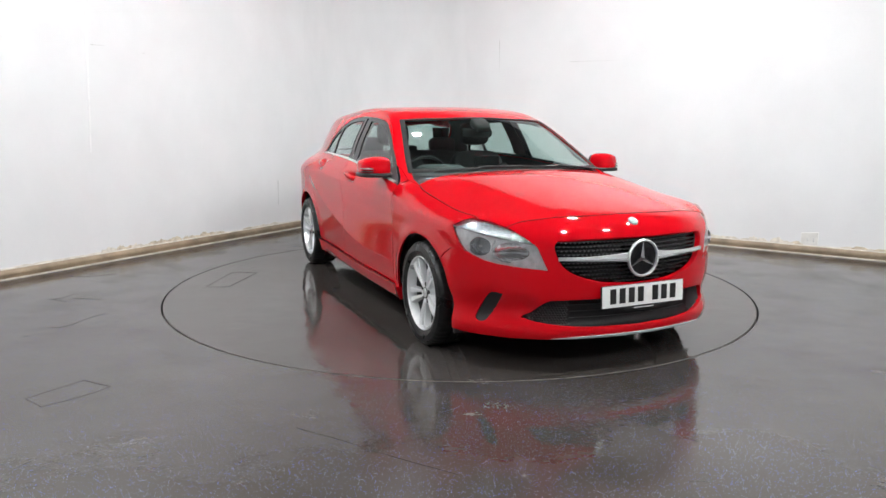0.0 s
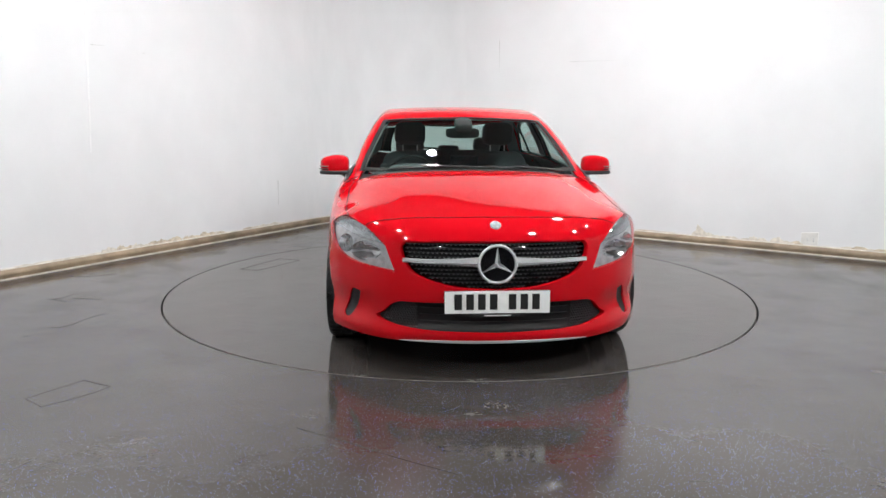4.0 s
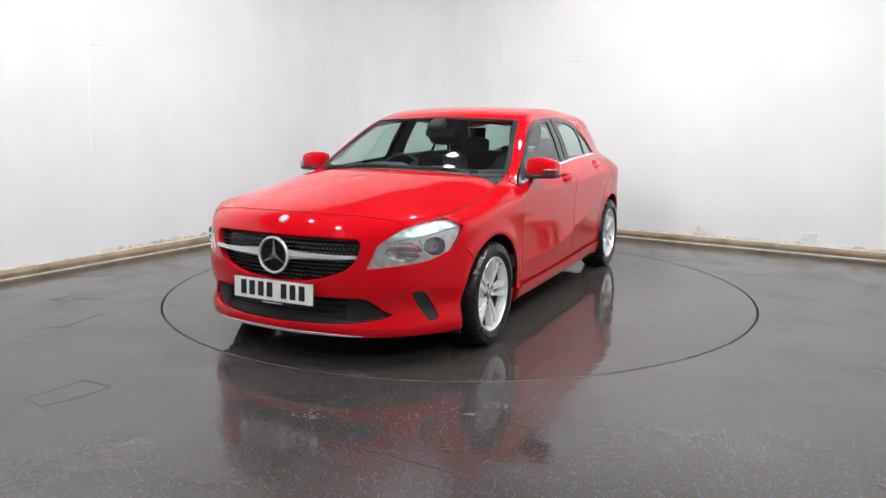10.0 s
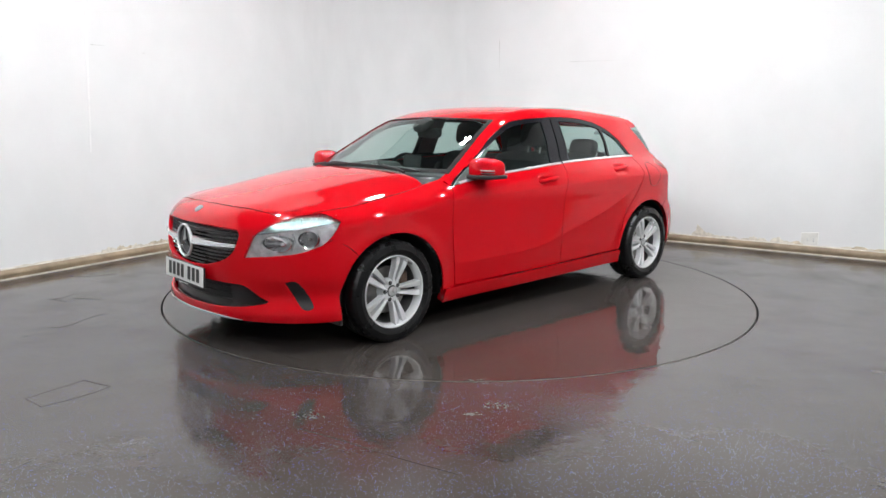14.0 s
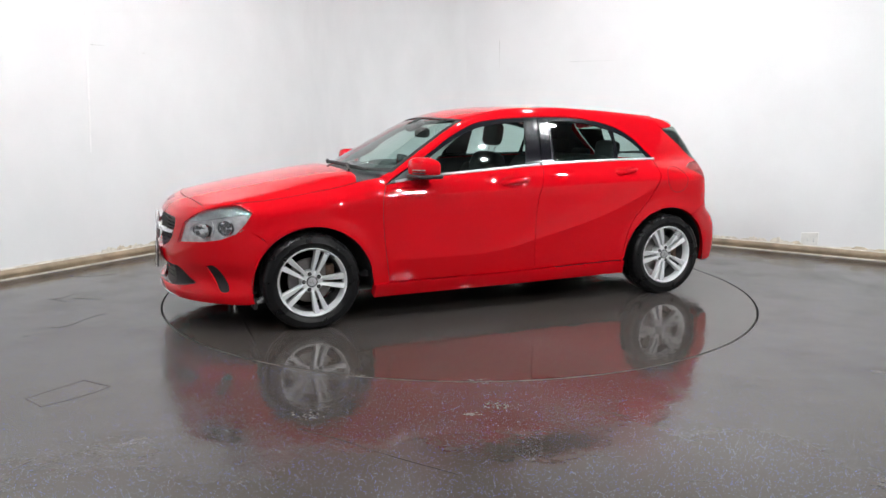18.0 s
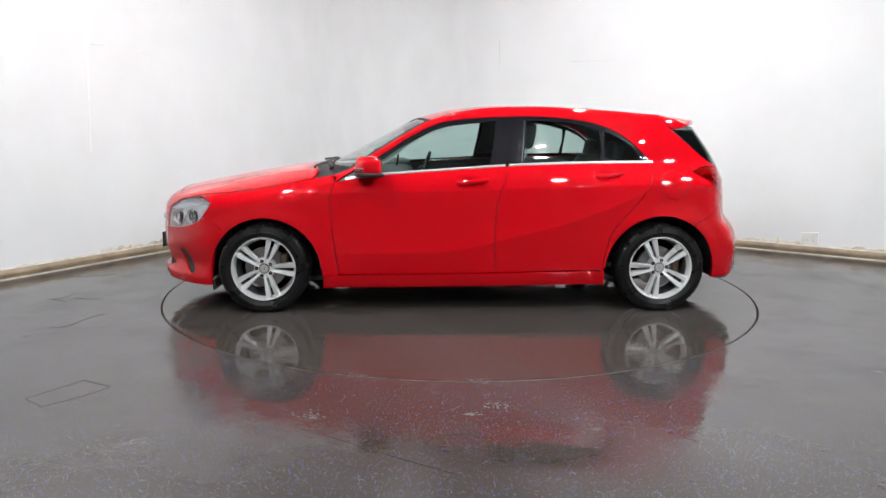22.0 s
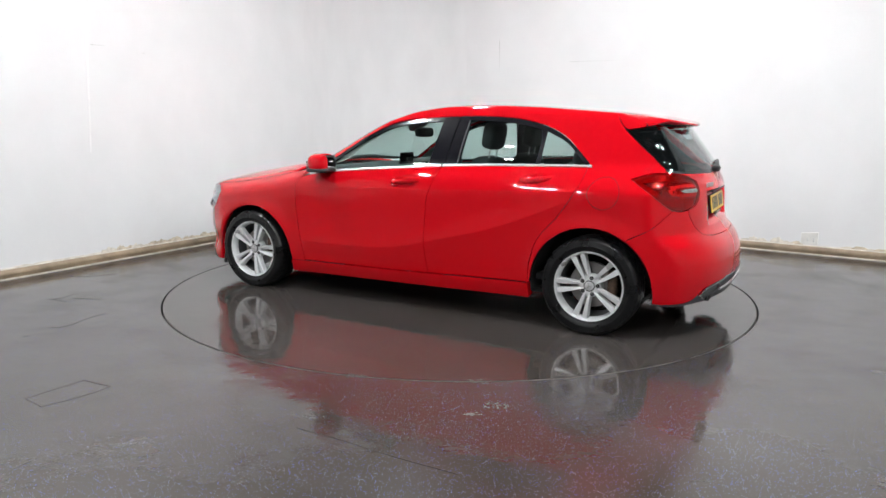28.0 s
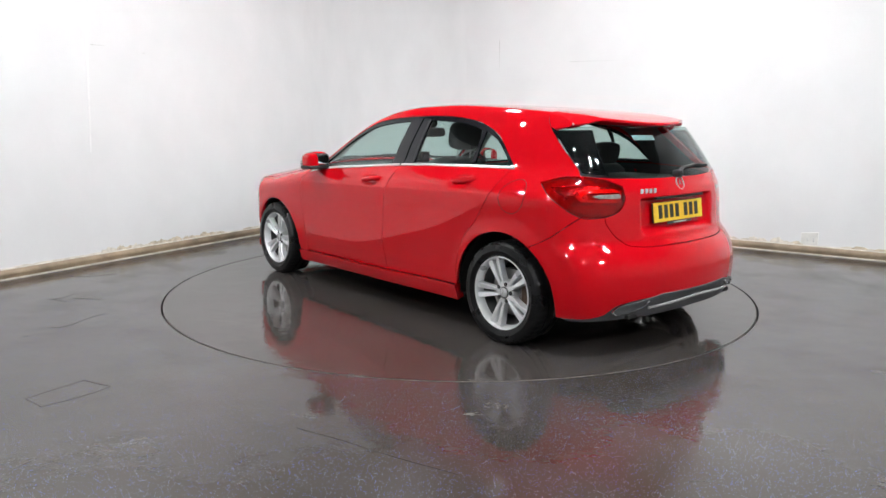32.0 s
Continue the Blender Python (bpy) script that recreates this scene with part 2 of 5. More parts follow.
def side_w(x, z):
    w = body_w(x)
    zz = z - (crease_1(x) - 0.82) * (1 - sstep(0.9, 1.1, z))
    w = w - lean_up(zz) - taper_up(x) * sstep(0.85, 1.02, z) - lean_low(z) * (1 - 0.9 * sstep(1.5, 1.8, x)) - 0.016 * np.exp(-((z - 0.345) / 0.06) ** 2) * sstep(1.62, 1.78, x)
    # a sharp shoulder line, and a sharp line falling from the rear door to the front door's foot
    w = w + 0.0040 * np.exp(-np.sqrt((zz - 0.82) ** 2 + 0.00001) / 0.035) * sstep(-1.6, -1.3, x) * (1 - sstep(1.0, 1.3, x))
    along = sstep(-1.28, -1.05, x) * (1 - sstep(0.70, 0.93, x))
    dz = z - crease_2(x)
    soft = np.sqrt(dz * dz + 0.000016)
    ridge = np.where(dz > 0, 1 - np.minimum(soft / 0.17, 1) * (2 - np.minimum(soft / 0.17, 1)) * 0.9, np.exp(-soft / 0.12))
    w = w + along * 0.014 * ridge - along * 0.007
    for cx in (WHEEL_X, -WHEEL_X):
        r = np.hypot(x - cx, z - ARCH_Z)
        w = w + 0.013 * np.exp(-((r - 0.385) / 0.055) ** 2) * (1 - sstep(0.6, 0.78, z))
    for hx, hz in ((-0.035, 0.884), (-0.965, 0.926)):
        w = w - 0.024 * np.exp(-((x - hx) / 0.075) ** 4 - ((z - hz) / 0.030) ** 4)
    return w


def top_z(x, y):
    y = np.abs(y)
    z = top_line(x + 0.24 * y * y) - 0.045 * y * y - 0.15 * y ** 6
    hood = sstep(0.9, 1.1, x)
    t = y - ridge_y(x)
    return z - hood * 0.06 * 0.5 * (t + np.sqrt(t * t + 0.00012)) * (1 - sstep(1.9, 2.2, x)) + hood * 0.005 * (1 - sstep(1.9, 2.2, x)) + 0.026 * np.exp(-((x - 1.80) / 0.22) ** 2 - ((y - 0.74) / 0.14) ** 2)


def solid(x, y, z):
    """Below 0 inside the car's body, above 0 outside."""
    y = np.abs(y)
    m = smax(y - side_w(x, z), (z - top_z(x, y)) * 0.9, 0.045)
    m = smax(m, x - (nose_line(z) - 0.28 * y ** 2 - 0.53 * y ** 4 - 0.020 * np.exp(-((z - 0.345) / 0.06) ** 2) * sstep(0.5, 0.66, y)), 0.05)
    tail = tail_line(z) + 0.22 * y ** 2 + 0.19 * y ** 4
    tail = tail + 0.05 * (1 - sstep(0.33, 0.385, y)) * sstep(0.650, 0.705, z) * (1 - sstep(0.852, 0.868, z))
    return smax(m, tail - x, 0.045)


def cast(O, d, far, level=0.0):
    lo, hi = np.zeros(len(O)), np.full(len(O), far)
    for _ in range(30):
        mid = (lo + hi) / 2
        p = O + d * mid[:, None]
        s = solid(p[:, 0], p[:, 1], p[:, 2]) < level
        lo, hi = np.where(s, mid, lo), np.where(s, hi, mid)
    return O + d * lo[:, None]


def facing(P):
    e = 0.004
    g = []
    for i in range(3):
        d = np.zeros(3)
        d[i] = e
        a, b = P + d, P - d
        g.append(solid(a[:, 0], a[:, 1], a[:, 2]) - solid(b[:, 0], b[:, 1], b[:, 2]))
    g = np.stack(g, 1)
    return g / (np.linalg.norm(g, axis=1)[:, None] + 1e-12)


TURN = 0.9


def shape(view, q, level=0.0):
    """Plane points of a view thrown onto the body. side: x, z; top: x, y; front and rear: angle (times TURN), z."""
    n = len(q)
    O, d = np.zeros((n, 3)), np.zeros((n, 3))
    if view == "side":
        O[:, 0], O[:, 2], d[:, 1], far = q[:, 0], q[:, 1], 1, 1.2
    elif view == "top":
        O[:, 0], O[:, 1], O[:, 2], d[:, 2], far = q[:, 0], q[:, 1], 0.55, 1, 1.1
    else:
        s = 1 if view == "front" else -1
        a = q[:, 0] / TURN
        O[:, 0], O[:, 2] = 1.2 * s, q[:, 1]
        d[:, 0], d[:, 1], far = s * np.cos(a), np.sin(a), 1.7
    return cast(O, d, far, level)


def fa(x, y, z):
    """Front or rear view coordinates of a place."""
    return (TURN * math.atan2(y, abs(x) - 1.2), z)


def made_mesh(name, V, F, N=None, mirrored=False):
    V = np.array(V, float)
    if mirrored:
        V = V * np.array([1, -1, 1])
        F = [f[::-1] for f in F]
    me = bpy.data.meshes.new(name)
    me.from_pydata([tuple(v) for v in V], [], [tuple(int(i) for i in f) for f in F])
    me.update()
    if N is not None:
        N = np.array(N) * (np.array([1, -1, 1]) if mirrored else 1)
        me.shade_smooth()
        me.normals_split_custom_set([tuple(N[v]) for f in F for v in f])
    return me


def skin(view, poly, holes=(), level=0.0, deep=0.014, step=0.028, lines=()):
    """Vertices, faces and normals of a panel cut from the body, with turned-in edges."""
    from_hole = [h[::-1] for h in holes]
    lo, hi = poly.min(0), poly.max(0)
    gx, gy = np.arange(lo[0], hi[0], step), np.arange(lo[1], hi[1], step)
    g = np.stack(np.meshgrid(gx, gy), -1).reshape(-1, 2)
    g = g[inside(shrink(poly, step * 0.45), g)] if len(g) else g
    for h in holes:
        g = g[~inside(shrink(h, -step * 0.45), g)]
    for l in lines:
        q = np.vstack([l + [0, o] for o in (-0.012, -0.005, 0.0, 0.005, 0.012)])
        q = q[inside(shrink(poly, 0.004), q)]
        g = g[np.array([np.min(np.abs(l[:, 0] - p[0]) + np.abs(l[:, 1] - p[1])) for p in g]) > 0.016]
        g = np.vstack([g, q])
    loops = [poly, *from_hole]
    verts = np.vstack(loops + [g])
    edges, k = [], 0
    for l in loops:
        edges += [(k + i, k + (i + 1) % len(l)) for i in range(len(l))]
        k += len(l)
    res = delaunay_2d_cdt([Vector(v) for v in verts], edges, [], 0, 1e-6)
    q, faces = np.array([tuple(v) for v in res[0]]), np.array(res[2])
    c = q[faces].mean(1)
    ok = inside(poly, c)
    for h in holes:
        ok &= ~inside(h, c)
    faces = faces[ok]
    P = shape(view, q, level)
    N = facing(P)
    fn = np.cross(P[faces[:, 1]] - P[faces[:, 0]], P[faces[:, 2]] - P[faces[:, 0]])
    bad = np.sum(fn * N[faces].mean(1), 1) < 0
    faces[bad] = faces[bad][:, ::-1]
    V, F, NN = [P], [tuple(f) for f in faces], [N]
    k = len(P)
    if deep:
        for l in loops:
            p = shape(view, l, level)
            n = facing(p)
            t = np.roll(p, -1, 0) - np.roll(p, 1, 0)
            out = np.cross(t, n)
            out /= np.linalg.norm(out, axis=1)[:, None] + 1e-9
            r = min(0.004, deep * 0.4)
            m = len(l)
            V += [p, p - n * r + out * r * 0.6, p - n * deep + out * r * 0.6]
            NN += [n, (n + 2 * out) / np.linalg.norm(n + 2 * out, axis=1)[:, None], out]
            for s in range(2):
                for i in range(m):
                    j = (i + 1) % m
                    a = k + s * m
                    F.append((a + i, a + m + i, a + m + j, a + j))
            k += 3 * m
    V, NN = np.vstack(V), np.vstack(NN)
    # keep the turned-in edges facing out
    fixed = []
    for f in F:
        if len(f) == 4:
            c = np.cross(V[f[1]] - V[f[0]], V[f[2]] - V[f[0]])
            if np.dot(c, NN[f[1]]) < 0:
                f = f[::-1]
        fixed.append(f)
    return V, fixed, NN


TWIN = {}


def panel(name, view, poly, material, parent, holes=(), level=0.0, deep=0.014, gap=0.002, step=0.028, pair=False, label="", lines=()):
    """A body panel; pair adds its twin on the car's other side."""
    V, F, N = skin(view, shrink(poly, gap), holes, level, deep, step, lines)
    obs = [link(name, made_mesh(name, V, F, N), material, parent, label)]
    if pair:
        obs.append(link(name, made_mesh(name, V, F, N, True), material, TWIN.get(parent.name, parent), label))
        TWIN[obs[0].name] = obs[1]
    return obs


def rail(x):
    """The place along the roof's and windscreen pillar's edge where side turns into top, at x."""
    x = np.atleast_1d(np.asarray(x, float))
    y, z = np.full(len(x), 0.7), np.full(len(x), 1.2)
    for _ in range(60):
        z = 0.5 * z + 0.5 * top_z(x, y)
        y = 0.5 * y + 0.5 * side_w(x, z)
    O = np.stack([x, y - 0.15, z - 0.15], 1)
    d = np.tile([0, 0.7071, 0.7071], (len(x), 1))
    return cast(O, d, 0.5)


# ---- the room ----
CORNER = Vector((-1.156, 4.597, 0))
ALONG_LEFT, ALONG_RIGHT = Vector((-0.485, -0.875, 0)).normalized(), Vector((0.834, -0.551, 0)).normalized()
LEFT_END, RIGHT_END = CORNER + ALONG_LEFT * 12.5, CORNER + ALONG_RIGHT * 11.0
FAR_END = LEFT_END + ALONG_RIGHT * 11.0
RING = 2.2247


def wall_material():
    m, nodes, links, b = node_mat("white_wall_paint")
    n = noise_node(nodes, links, 0.7, 6, "Generated")
    n.inputs["Scale"].default_value = 6
    links.new(ramp(nodes, links, n.outputs["Fac"], [(0.3, (0.685, 0.687, 0.69)), (0.7, (0.735, 0.737, 0.74))]).outputs[0], b.inputs["Base Color"])
    b.inputs["Roughness"].default_value = 0.55
    bp = nodes.new("ShaderNodeBump")
    bp.inputs["Strength"].default_value, bp.inputs["Distance"].default_value = 0.25, 0.004
    links.new(noise_node(nodes, links, 9, 5).outputs["Fac"], bp.inputs["Height"])
    links.new(bp.outputs[0], b.inputs["Normal"])
    return m


def floor_material(name, fleck=1.0, gloss=(0.09, 0.17, 0.28), tone=1.0):
    m, nodes, links, b = node_mat(name)
    big = noise_node(nodes, links, 0.9, 6)
    col = ramp(nodes, links, big.outputs["Fac"], [(p, tuple(c * tone for c in col)) for p, col in ((0.3, (0.042, 0.035, 0.029)), (0.5, (0.054, 0.047, 0.042)), (0.72, (0.068, 0.062, 0.058)))])
    tc = nodes.new("ShaderNodeTexCoord")
    vo = nodes.new("ShaderNodeTexVoronoi")
    vo.inputs["Scale"].default_value = 150
    links.new(tc.outputs["Object"], vo.inputs["Vector"])
    spot = ramp(nodes, links, vo.outputs["Distance"], [(0.17, (fleck,)), (0.25, (0.0,))])
    sep = nodes.new("ShaderNodeSeparateColor")
    links.new(vo.outputs["Color"], sep.inputs[0])
    few = ramp(nodes, links, sep.outputs[0], [(0.45, (0.0,)), (0.72, (1.0,))])
    hue = ramp(nodes, links, sep.outputs[1], [(0.35, (0.09, 0.15, 0.70)), (0.65, (0.36, 0.40, 0.60))])
    mul = nodes.new("ShaderNodeMath")
    mul.operation = "MULTIPLY"
    links.new(spot.outputs[0], mul.inputs[0])
    links.new(few.outputs[0], mul.inputs[1])
    mix = nodes.new("ShaderNodeMix")
    mix.data_type = "RGBA"
    links.new(mul.outputs[0], mix.inputs[0])
    links.new(col.outputs[0], mix.inputs[6])
    links.new(hue.outputs[0], mix.inputs[7])
    links.new(mix.outputs[2], b.inputs["Base Color"])
    n2 = noise_node(nodes, links, 1.7, 8, rough=0.6)
    links.new(ramp(nodes, links, n2.outputs["Fac"], [(0.46, (gloss[0],)), (0.53, (gloss[1],)), (0.70, (gloss[2],))]).outputs[0], b.inputs["Roughness"])
    bp = nodes.new("ShaderNodeBump")
    bp.inputs["Strength"].default_value, bp.inputs["Distance"].default_value = 0.06, 0.002
    links.new(noise_node(nodes, links, 45, 4).outputs["Fac"], bp.inputs["Height"])
    wave = nodes.new("ShaderNodeBump")
    wave.inputs["Strength"].default_value, wave.inputs["Distance"].default_value = 0.10, 0.02
    links.new(noise_node(nodes, links, 5, 3).outputs["Fac"], wave.inputs["Height"])
    links.new(wave.outputs[0], bp.inputs["Normal"])
    links.new(bp.outputs[0], b.inputs["Normal"])
    return m


WALL, FLOOR = wall_material(), floor_material("wet_floor_resin")
TABLE = floor_material("turntable_resin", 0.25, (0.05, 0.09, 0.18), 1.0)
CEIL = plain("ceiling_paint", (0.14, 0.14, 0.14), rough=0.8, scale=3)
GAPBLACK = plain("gap_black", (0.008, 0.008, 0.008), rough=0.9)


def slab(name, poly, z0, z1, material, holes=()):
    """A flat plate with an outline and openings."""
    loops = [np.array(poly, float), *[np.array(h, float) for h in holes]]
    verts, edges, k = np.vstack(loops), [], 0
    for l in loops:
        edges += [(k + i, k + (i + 1) % len(l)) for i in range(len(l))]
        k += len(l)
    res = delaunay_2d_cdt([Vector(v) for v in verts], edges, [], 0, 1e-6)
    q = np.array([tuple(v) for v in res[0]])
    V = [(*p, z1) for p in q] + [(*p, z0) for p in q]
    n, F = len(q), []
    for f in res[2]:
        c = q[list(f)].mean(0)[None]
        if inside(loops[0], c)[0] and not any(inside(h, c)[0] for h in loops[1:]):
            F += [tuple(f), tuple(n + i for i in f[::-1])]
    for l in loops:
        k = len(V)
        m = len(l)
        V += [(*p, z1) for p in l] + [(*p, z0) for p in l]
        F += [(k + i, k + (i + 1) % m, k + m + (i + 1) % m, k + m + i) for i in range(m)]
    me = made_mesh(name, V, F)
    bm = bmesh.new()
    bm.from_mesh(me)
    bmesh.ops.remove_doubles(bm, verts=bm.verts, dist=1e-5)
    bmesh.ops.recalc_face_normals(bm, faces=bm.faces)
    bm.to_mesh(me)
    bm.free()
    return link(name, me, material)


def along_wall(a, b, height, z0, thick, out):
    """A wall or board from a to b, its face on that line and its body on the side out."""
    d = (b - a)
    bm = bmesh.new()
    o = out.normalized() * thick
    low = [a, b, b + o, a + o]
    v = [bm.verts.new((p.x, p.y, z)) for z in (z0, z0 + height) for p in low]
    for f in ((0, 1, 2, 3), (4, 5, 6, 7), (0, 1, 5, 4), (1, 2, 6, 5), (2, 3, 7, 6), (3, 0, 4, 7)):
        bm.faces.new([v[i] for i in f])
    bmesh.ops.recalc_face_normals(bm, faces=bm.faces)
    return bm


WALLS = {}
GAP_PALE = plain("gap_pale_grey", (0.28, 0.26, 0.24), rough=0.5, metal=0.6, scale=12, vary=0.3)


def build_room():
    room = [tuple(p.xy) for p in (CORNER, LEFT_END, FAR_END, RIGHT_END)]
    area = slab("floor", room, -0.2, 0.0, FLOOR, [ring2(0, 0, RING + 0.007, 160)])
    # black lining added to put shade into the gap's far side
    part("gap_shade_lining", lathe([(RING + 0.0067, -0.19), (RING + 0.0062, -0.188), (RING + 0.0062, -0.003), (RING + 0.0067, -0.0015)], 160, "z"), GAPBLACK, area)
    tagged(area, "dark glossy wet resin floor with pale flecks", "floor", kind="structure")
    pit = slab("floor_pit", ring2(0, 0, RING + 0.05, 96), -0.4, -0.25, GAPBLACK)
    tagged(pit, "black pit bottom under the turntable", "floor", kind="structure")
    mid = (CORNER + FAR_END) / 2
    tangent = 1.5
    arc0, arc1 = CORNER + ALONG_LEFT * tangent, CORNER + ALONG_RIGHT * tangent
    # the corner is rounded off in a wide curve
    bm = bmesh.new()
    rows = []
    for i in range(33):
        t = i / 32
        p = arc0 * (1 - t) ** 2 + CORNER * 2 * t * (1 - t) + arc1 * t * t
        away = (CORNER - mid).normalized() * 0.2
        rows.append([bm.verts.new((q.x, q.y, z)) for q in (p, p + away) for z in (-0.1, CEILING - 0.1)])
    for a, b in zip(rows, rows[1:]):
        bm.faces.new((a[0], b[0], b[1], a[1])).smooth = True
        bm.faces.new((a[2], a[3], b[3], b[2])).smooth = True
    bmesh.ops.recalc_face_normals(bm, faces=bm.faces)
    tagged(link("wall_corner", bm, WALL), "white painted wall curving round the corner", "wall", kind="structure")
    lit_l, lit_r = CORNER + ALONG_LEFT * 5.40, CORNER + ALONG_RIGHT * 6.42
    for name, a, b in (("wall_west", arc0, lit_l), ("wall_north", arc1, lit_r), ("wall_west_far", lit_l, LEFT_END), ("wall_north_far", lit_r, RIGHT_END), ("wall_south", LEFT_END, FAR_END), ("wall_east", RIGHT_END, FAR_END)):
        n = Vector((-(b - a).y, (b - a).x, 0)).normalized()
        if n.dot(mid - a) > 0:
            n = -n
        w = link(name, along_wall(a, b, CEILING, -0.1, 0.2, n), WALL)
        tagged(w, "white painted studio wall with scuffs and stains", "wall", kind="structure")
        WALLS[name] = (w, a, (b - a).normalized(), -n)
    top = slab("ceiling", room, CEILING, CEILING + 0.2, CEIL)
    tagged(top, "dark painted ceiling above the studio", "ceiling", kind="structure")


def build_turntable():
    t = new("turntable")
    tagged(t, "round dark glossy floor turntable carrying the car", "turntable")
    d = slab("disc", ring2(0, 0, RING - 0.007, 160), -0.12, 0.0, TABLE)
    d.parent = t
    # added band, its paler grey stands in for light on the gap's near side
    part("gap_pale_band", lathe([(RING - 0.0066, -0.11), (RING - 0.0060, -0.108), (RING - 0.0060, -0.003), (RING - 0.0066, -0.0015)], 160, "z"), GAP_PALE, t, "added grey band that lightens the gap's near line")
    return t


WOOD = plain("stained_skirting_wood", (0.25, 0.19, 0.125), rough=0.5, scale=5, vary=0.4, bump=0.3)
CAULK = plain("cream_caulk", (0.60, 0.565, 0.49), rough=0.7, scale=14, vary=0.25)
PATCH = plain("filler_patch", (0.66, 0.65, 0.62), rough=0.7, scale=25, vary=0.06)
PLASTER = plain("bare_plaster", (0.56, 0.49, 0.38), rough=0.9, scale=22, vary=0.3, bump=0.6)
PALEPLASTER = plain("pale_plaster", (0.66, 0.62, 0.54), rough=0.9, scale=22, vary=0.2, bump=0.6)
SCUFF = plain("grey_scuff", (0.55, 0.55, 0.54), rough=0.7, scale=60, vary=0.3)
CRACK = plain("floor_crack", (0.012, 0.010, 0.009), rough=0.6)
FLOOR_GLINT = plain("floor_glint_grey", (0.085, 0.08, 0.075), rough=0.5, scale=60, vary=0.5)


def sweep(path, profile, name, material):
    """A moulding along a path; profile is (out, up) from the wall."""
    bm = bmesh.new()
    rows = []
    for i, p in enumerate(path):
        d = (path[min(i + 1, len(path) - 1)] - path[max(i - 1, 0)]).normalized()
        n = Vector((-d.y, d.x, 0))
        rows.append([bm.verts.new((p.x + n.x * o, p.y + n.y * o, z)) for o, z in profile])
    m = len(profile)
    for a, b in zip(rows, rows[1:]):
        for k in range(m):
            bm.faces.new((a[k], a[(k + 1) % m], b[(k + 1) % m], b[k]))
    bm.faces.new(rows[0])
    bm.faces.new(rows[-1][::-1])
    bmesh.ops.recalc_face_normals(bm, faces=bm.faces)
    return link(name, smooth(bm, 30), material)


def build_skirting():
    a, b = CORNER + ALONG_LEFT * 1.5, CORNER + ALONG_RIGHT * 1.5
    turn = [a * (1 - t) ** 2 + CORNER * 2 * t * (1 - t) + b * t * t for t in np.linspace(0, 1, 25)]
    path = [CORNER + ALONG_LEFT * d for d in np.linspace(12.4, 1.9, 60)] + turn + [CORNER + ALONG_RIGHT * d for d in np.linspace(1.9, 10.9, 60)]
    rnd = random.Random(4)
    path = [p + Vector((rnd.uniform(-0.003, 0.003), rnd.uniform(-0.003, 0.003), 0)) for p in path]
    mould = [(0.004, 0.012), (-0.024, 0.012), (-0.026, 0.034), (-0.033, 0.038), (-0.034, 0.050), (-0.029, 0.062), (-0.019, 0.073), (-0.010, 0.080), (0.004, 0.083)]
    tagged(sweep(path, mould, "baseboard", WOOD), "brown stained rounded wooden skirting along the wall", "skirting", kind="structure")
    tagged(sweep(path, [(0.004, 0.0), (-0.036, 0.0), (-0.036, 0.008), (0.004, 0.0115)], "trim_foot", CAULK), "cream painted strip at the foot of the skirting", "skirting", kind="structure")
    tagged(sweep(path, [(0.004, 0.0835), (-0.010, 0.0805), (-0.007, 0.089), (0.004, 0.094)], "trim_top", CAULK), "cream caulked bead along the skirting top", "skirting", kind="structure")


def on_wall(name, d, z, up=0.003):
    """A place d metres along a wall from the room's corner, at height z."""
    n = WALLS[name][3]
    p = CORNER + (ALONG_LEFT if name == "wall_west" else ALONG_RIGHT) * d
    return Vector((p.x, p.y, z)) + n * up


def wall_piece(wall, name, pts, thick, material):
    """A thin irregular flake on a wall, from (along, height) pairs."""
    bm = bmesh.new()
    lo = [bm.verts.new(on_wall(wall, d, z, -0.001)) for d, z in pts]
    mid = np.mean(np.array(pts), 0)
    hi = [bm.verts.new(on_wall(wall, d + (mid[0] - d) * 0.06, z + (mid[1] - z) * 0.06, thick)) for d, z in pts]
    n = len(pts)
    for i in range(n):
        bm.faces.new((lo[i], lo[(i + 1) % n], hi[(i + 1) % n], hi[i]))
    bm.faces.new(hi)
    bmesh.ops.triangulate(bm, faces=[f for f in bm.faces if len(f.verts) > 4])
    bmesh.ops.recalc_face_normals(bm, faces=bm.faces)
    return link(name, bm, material, WALLS[wall][0])


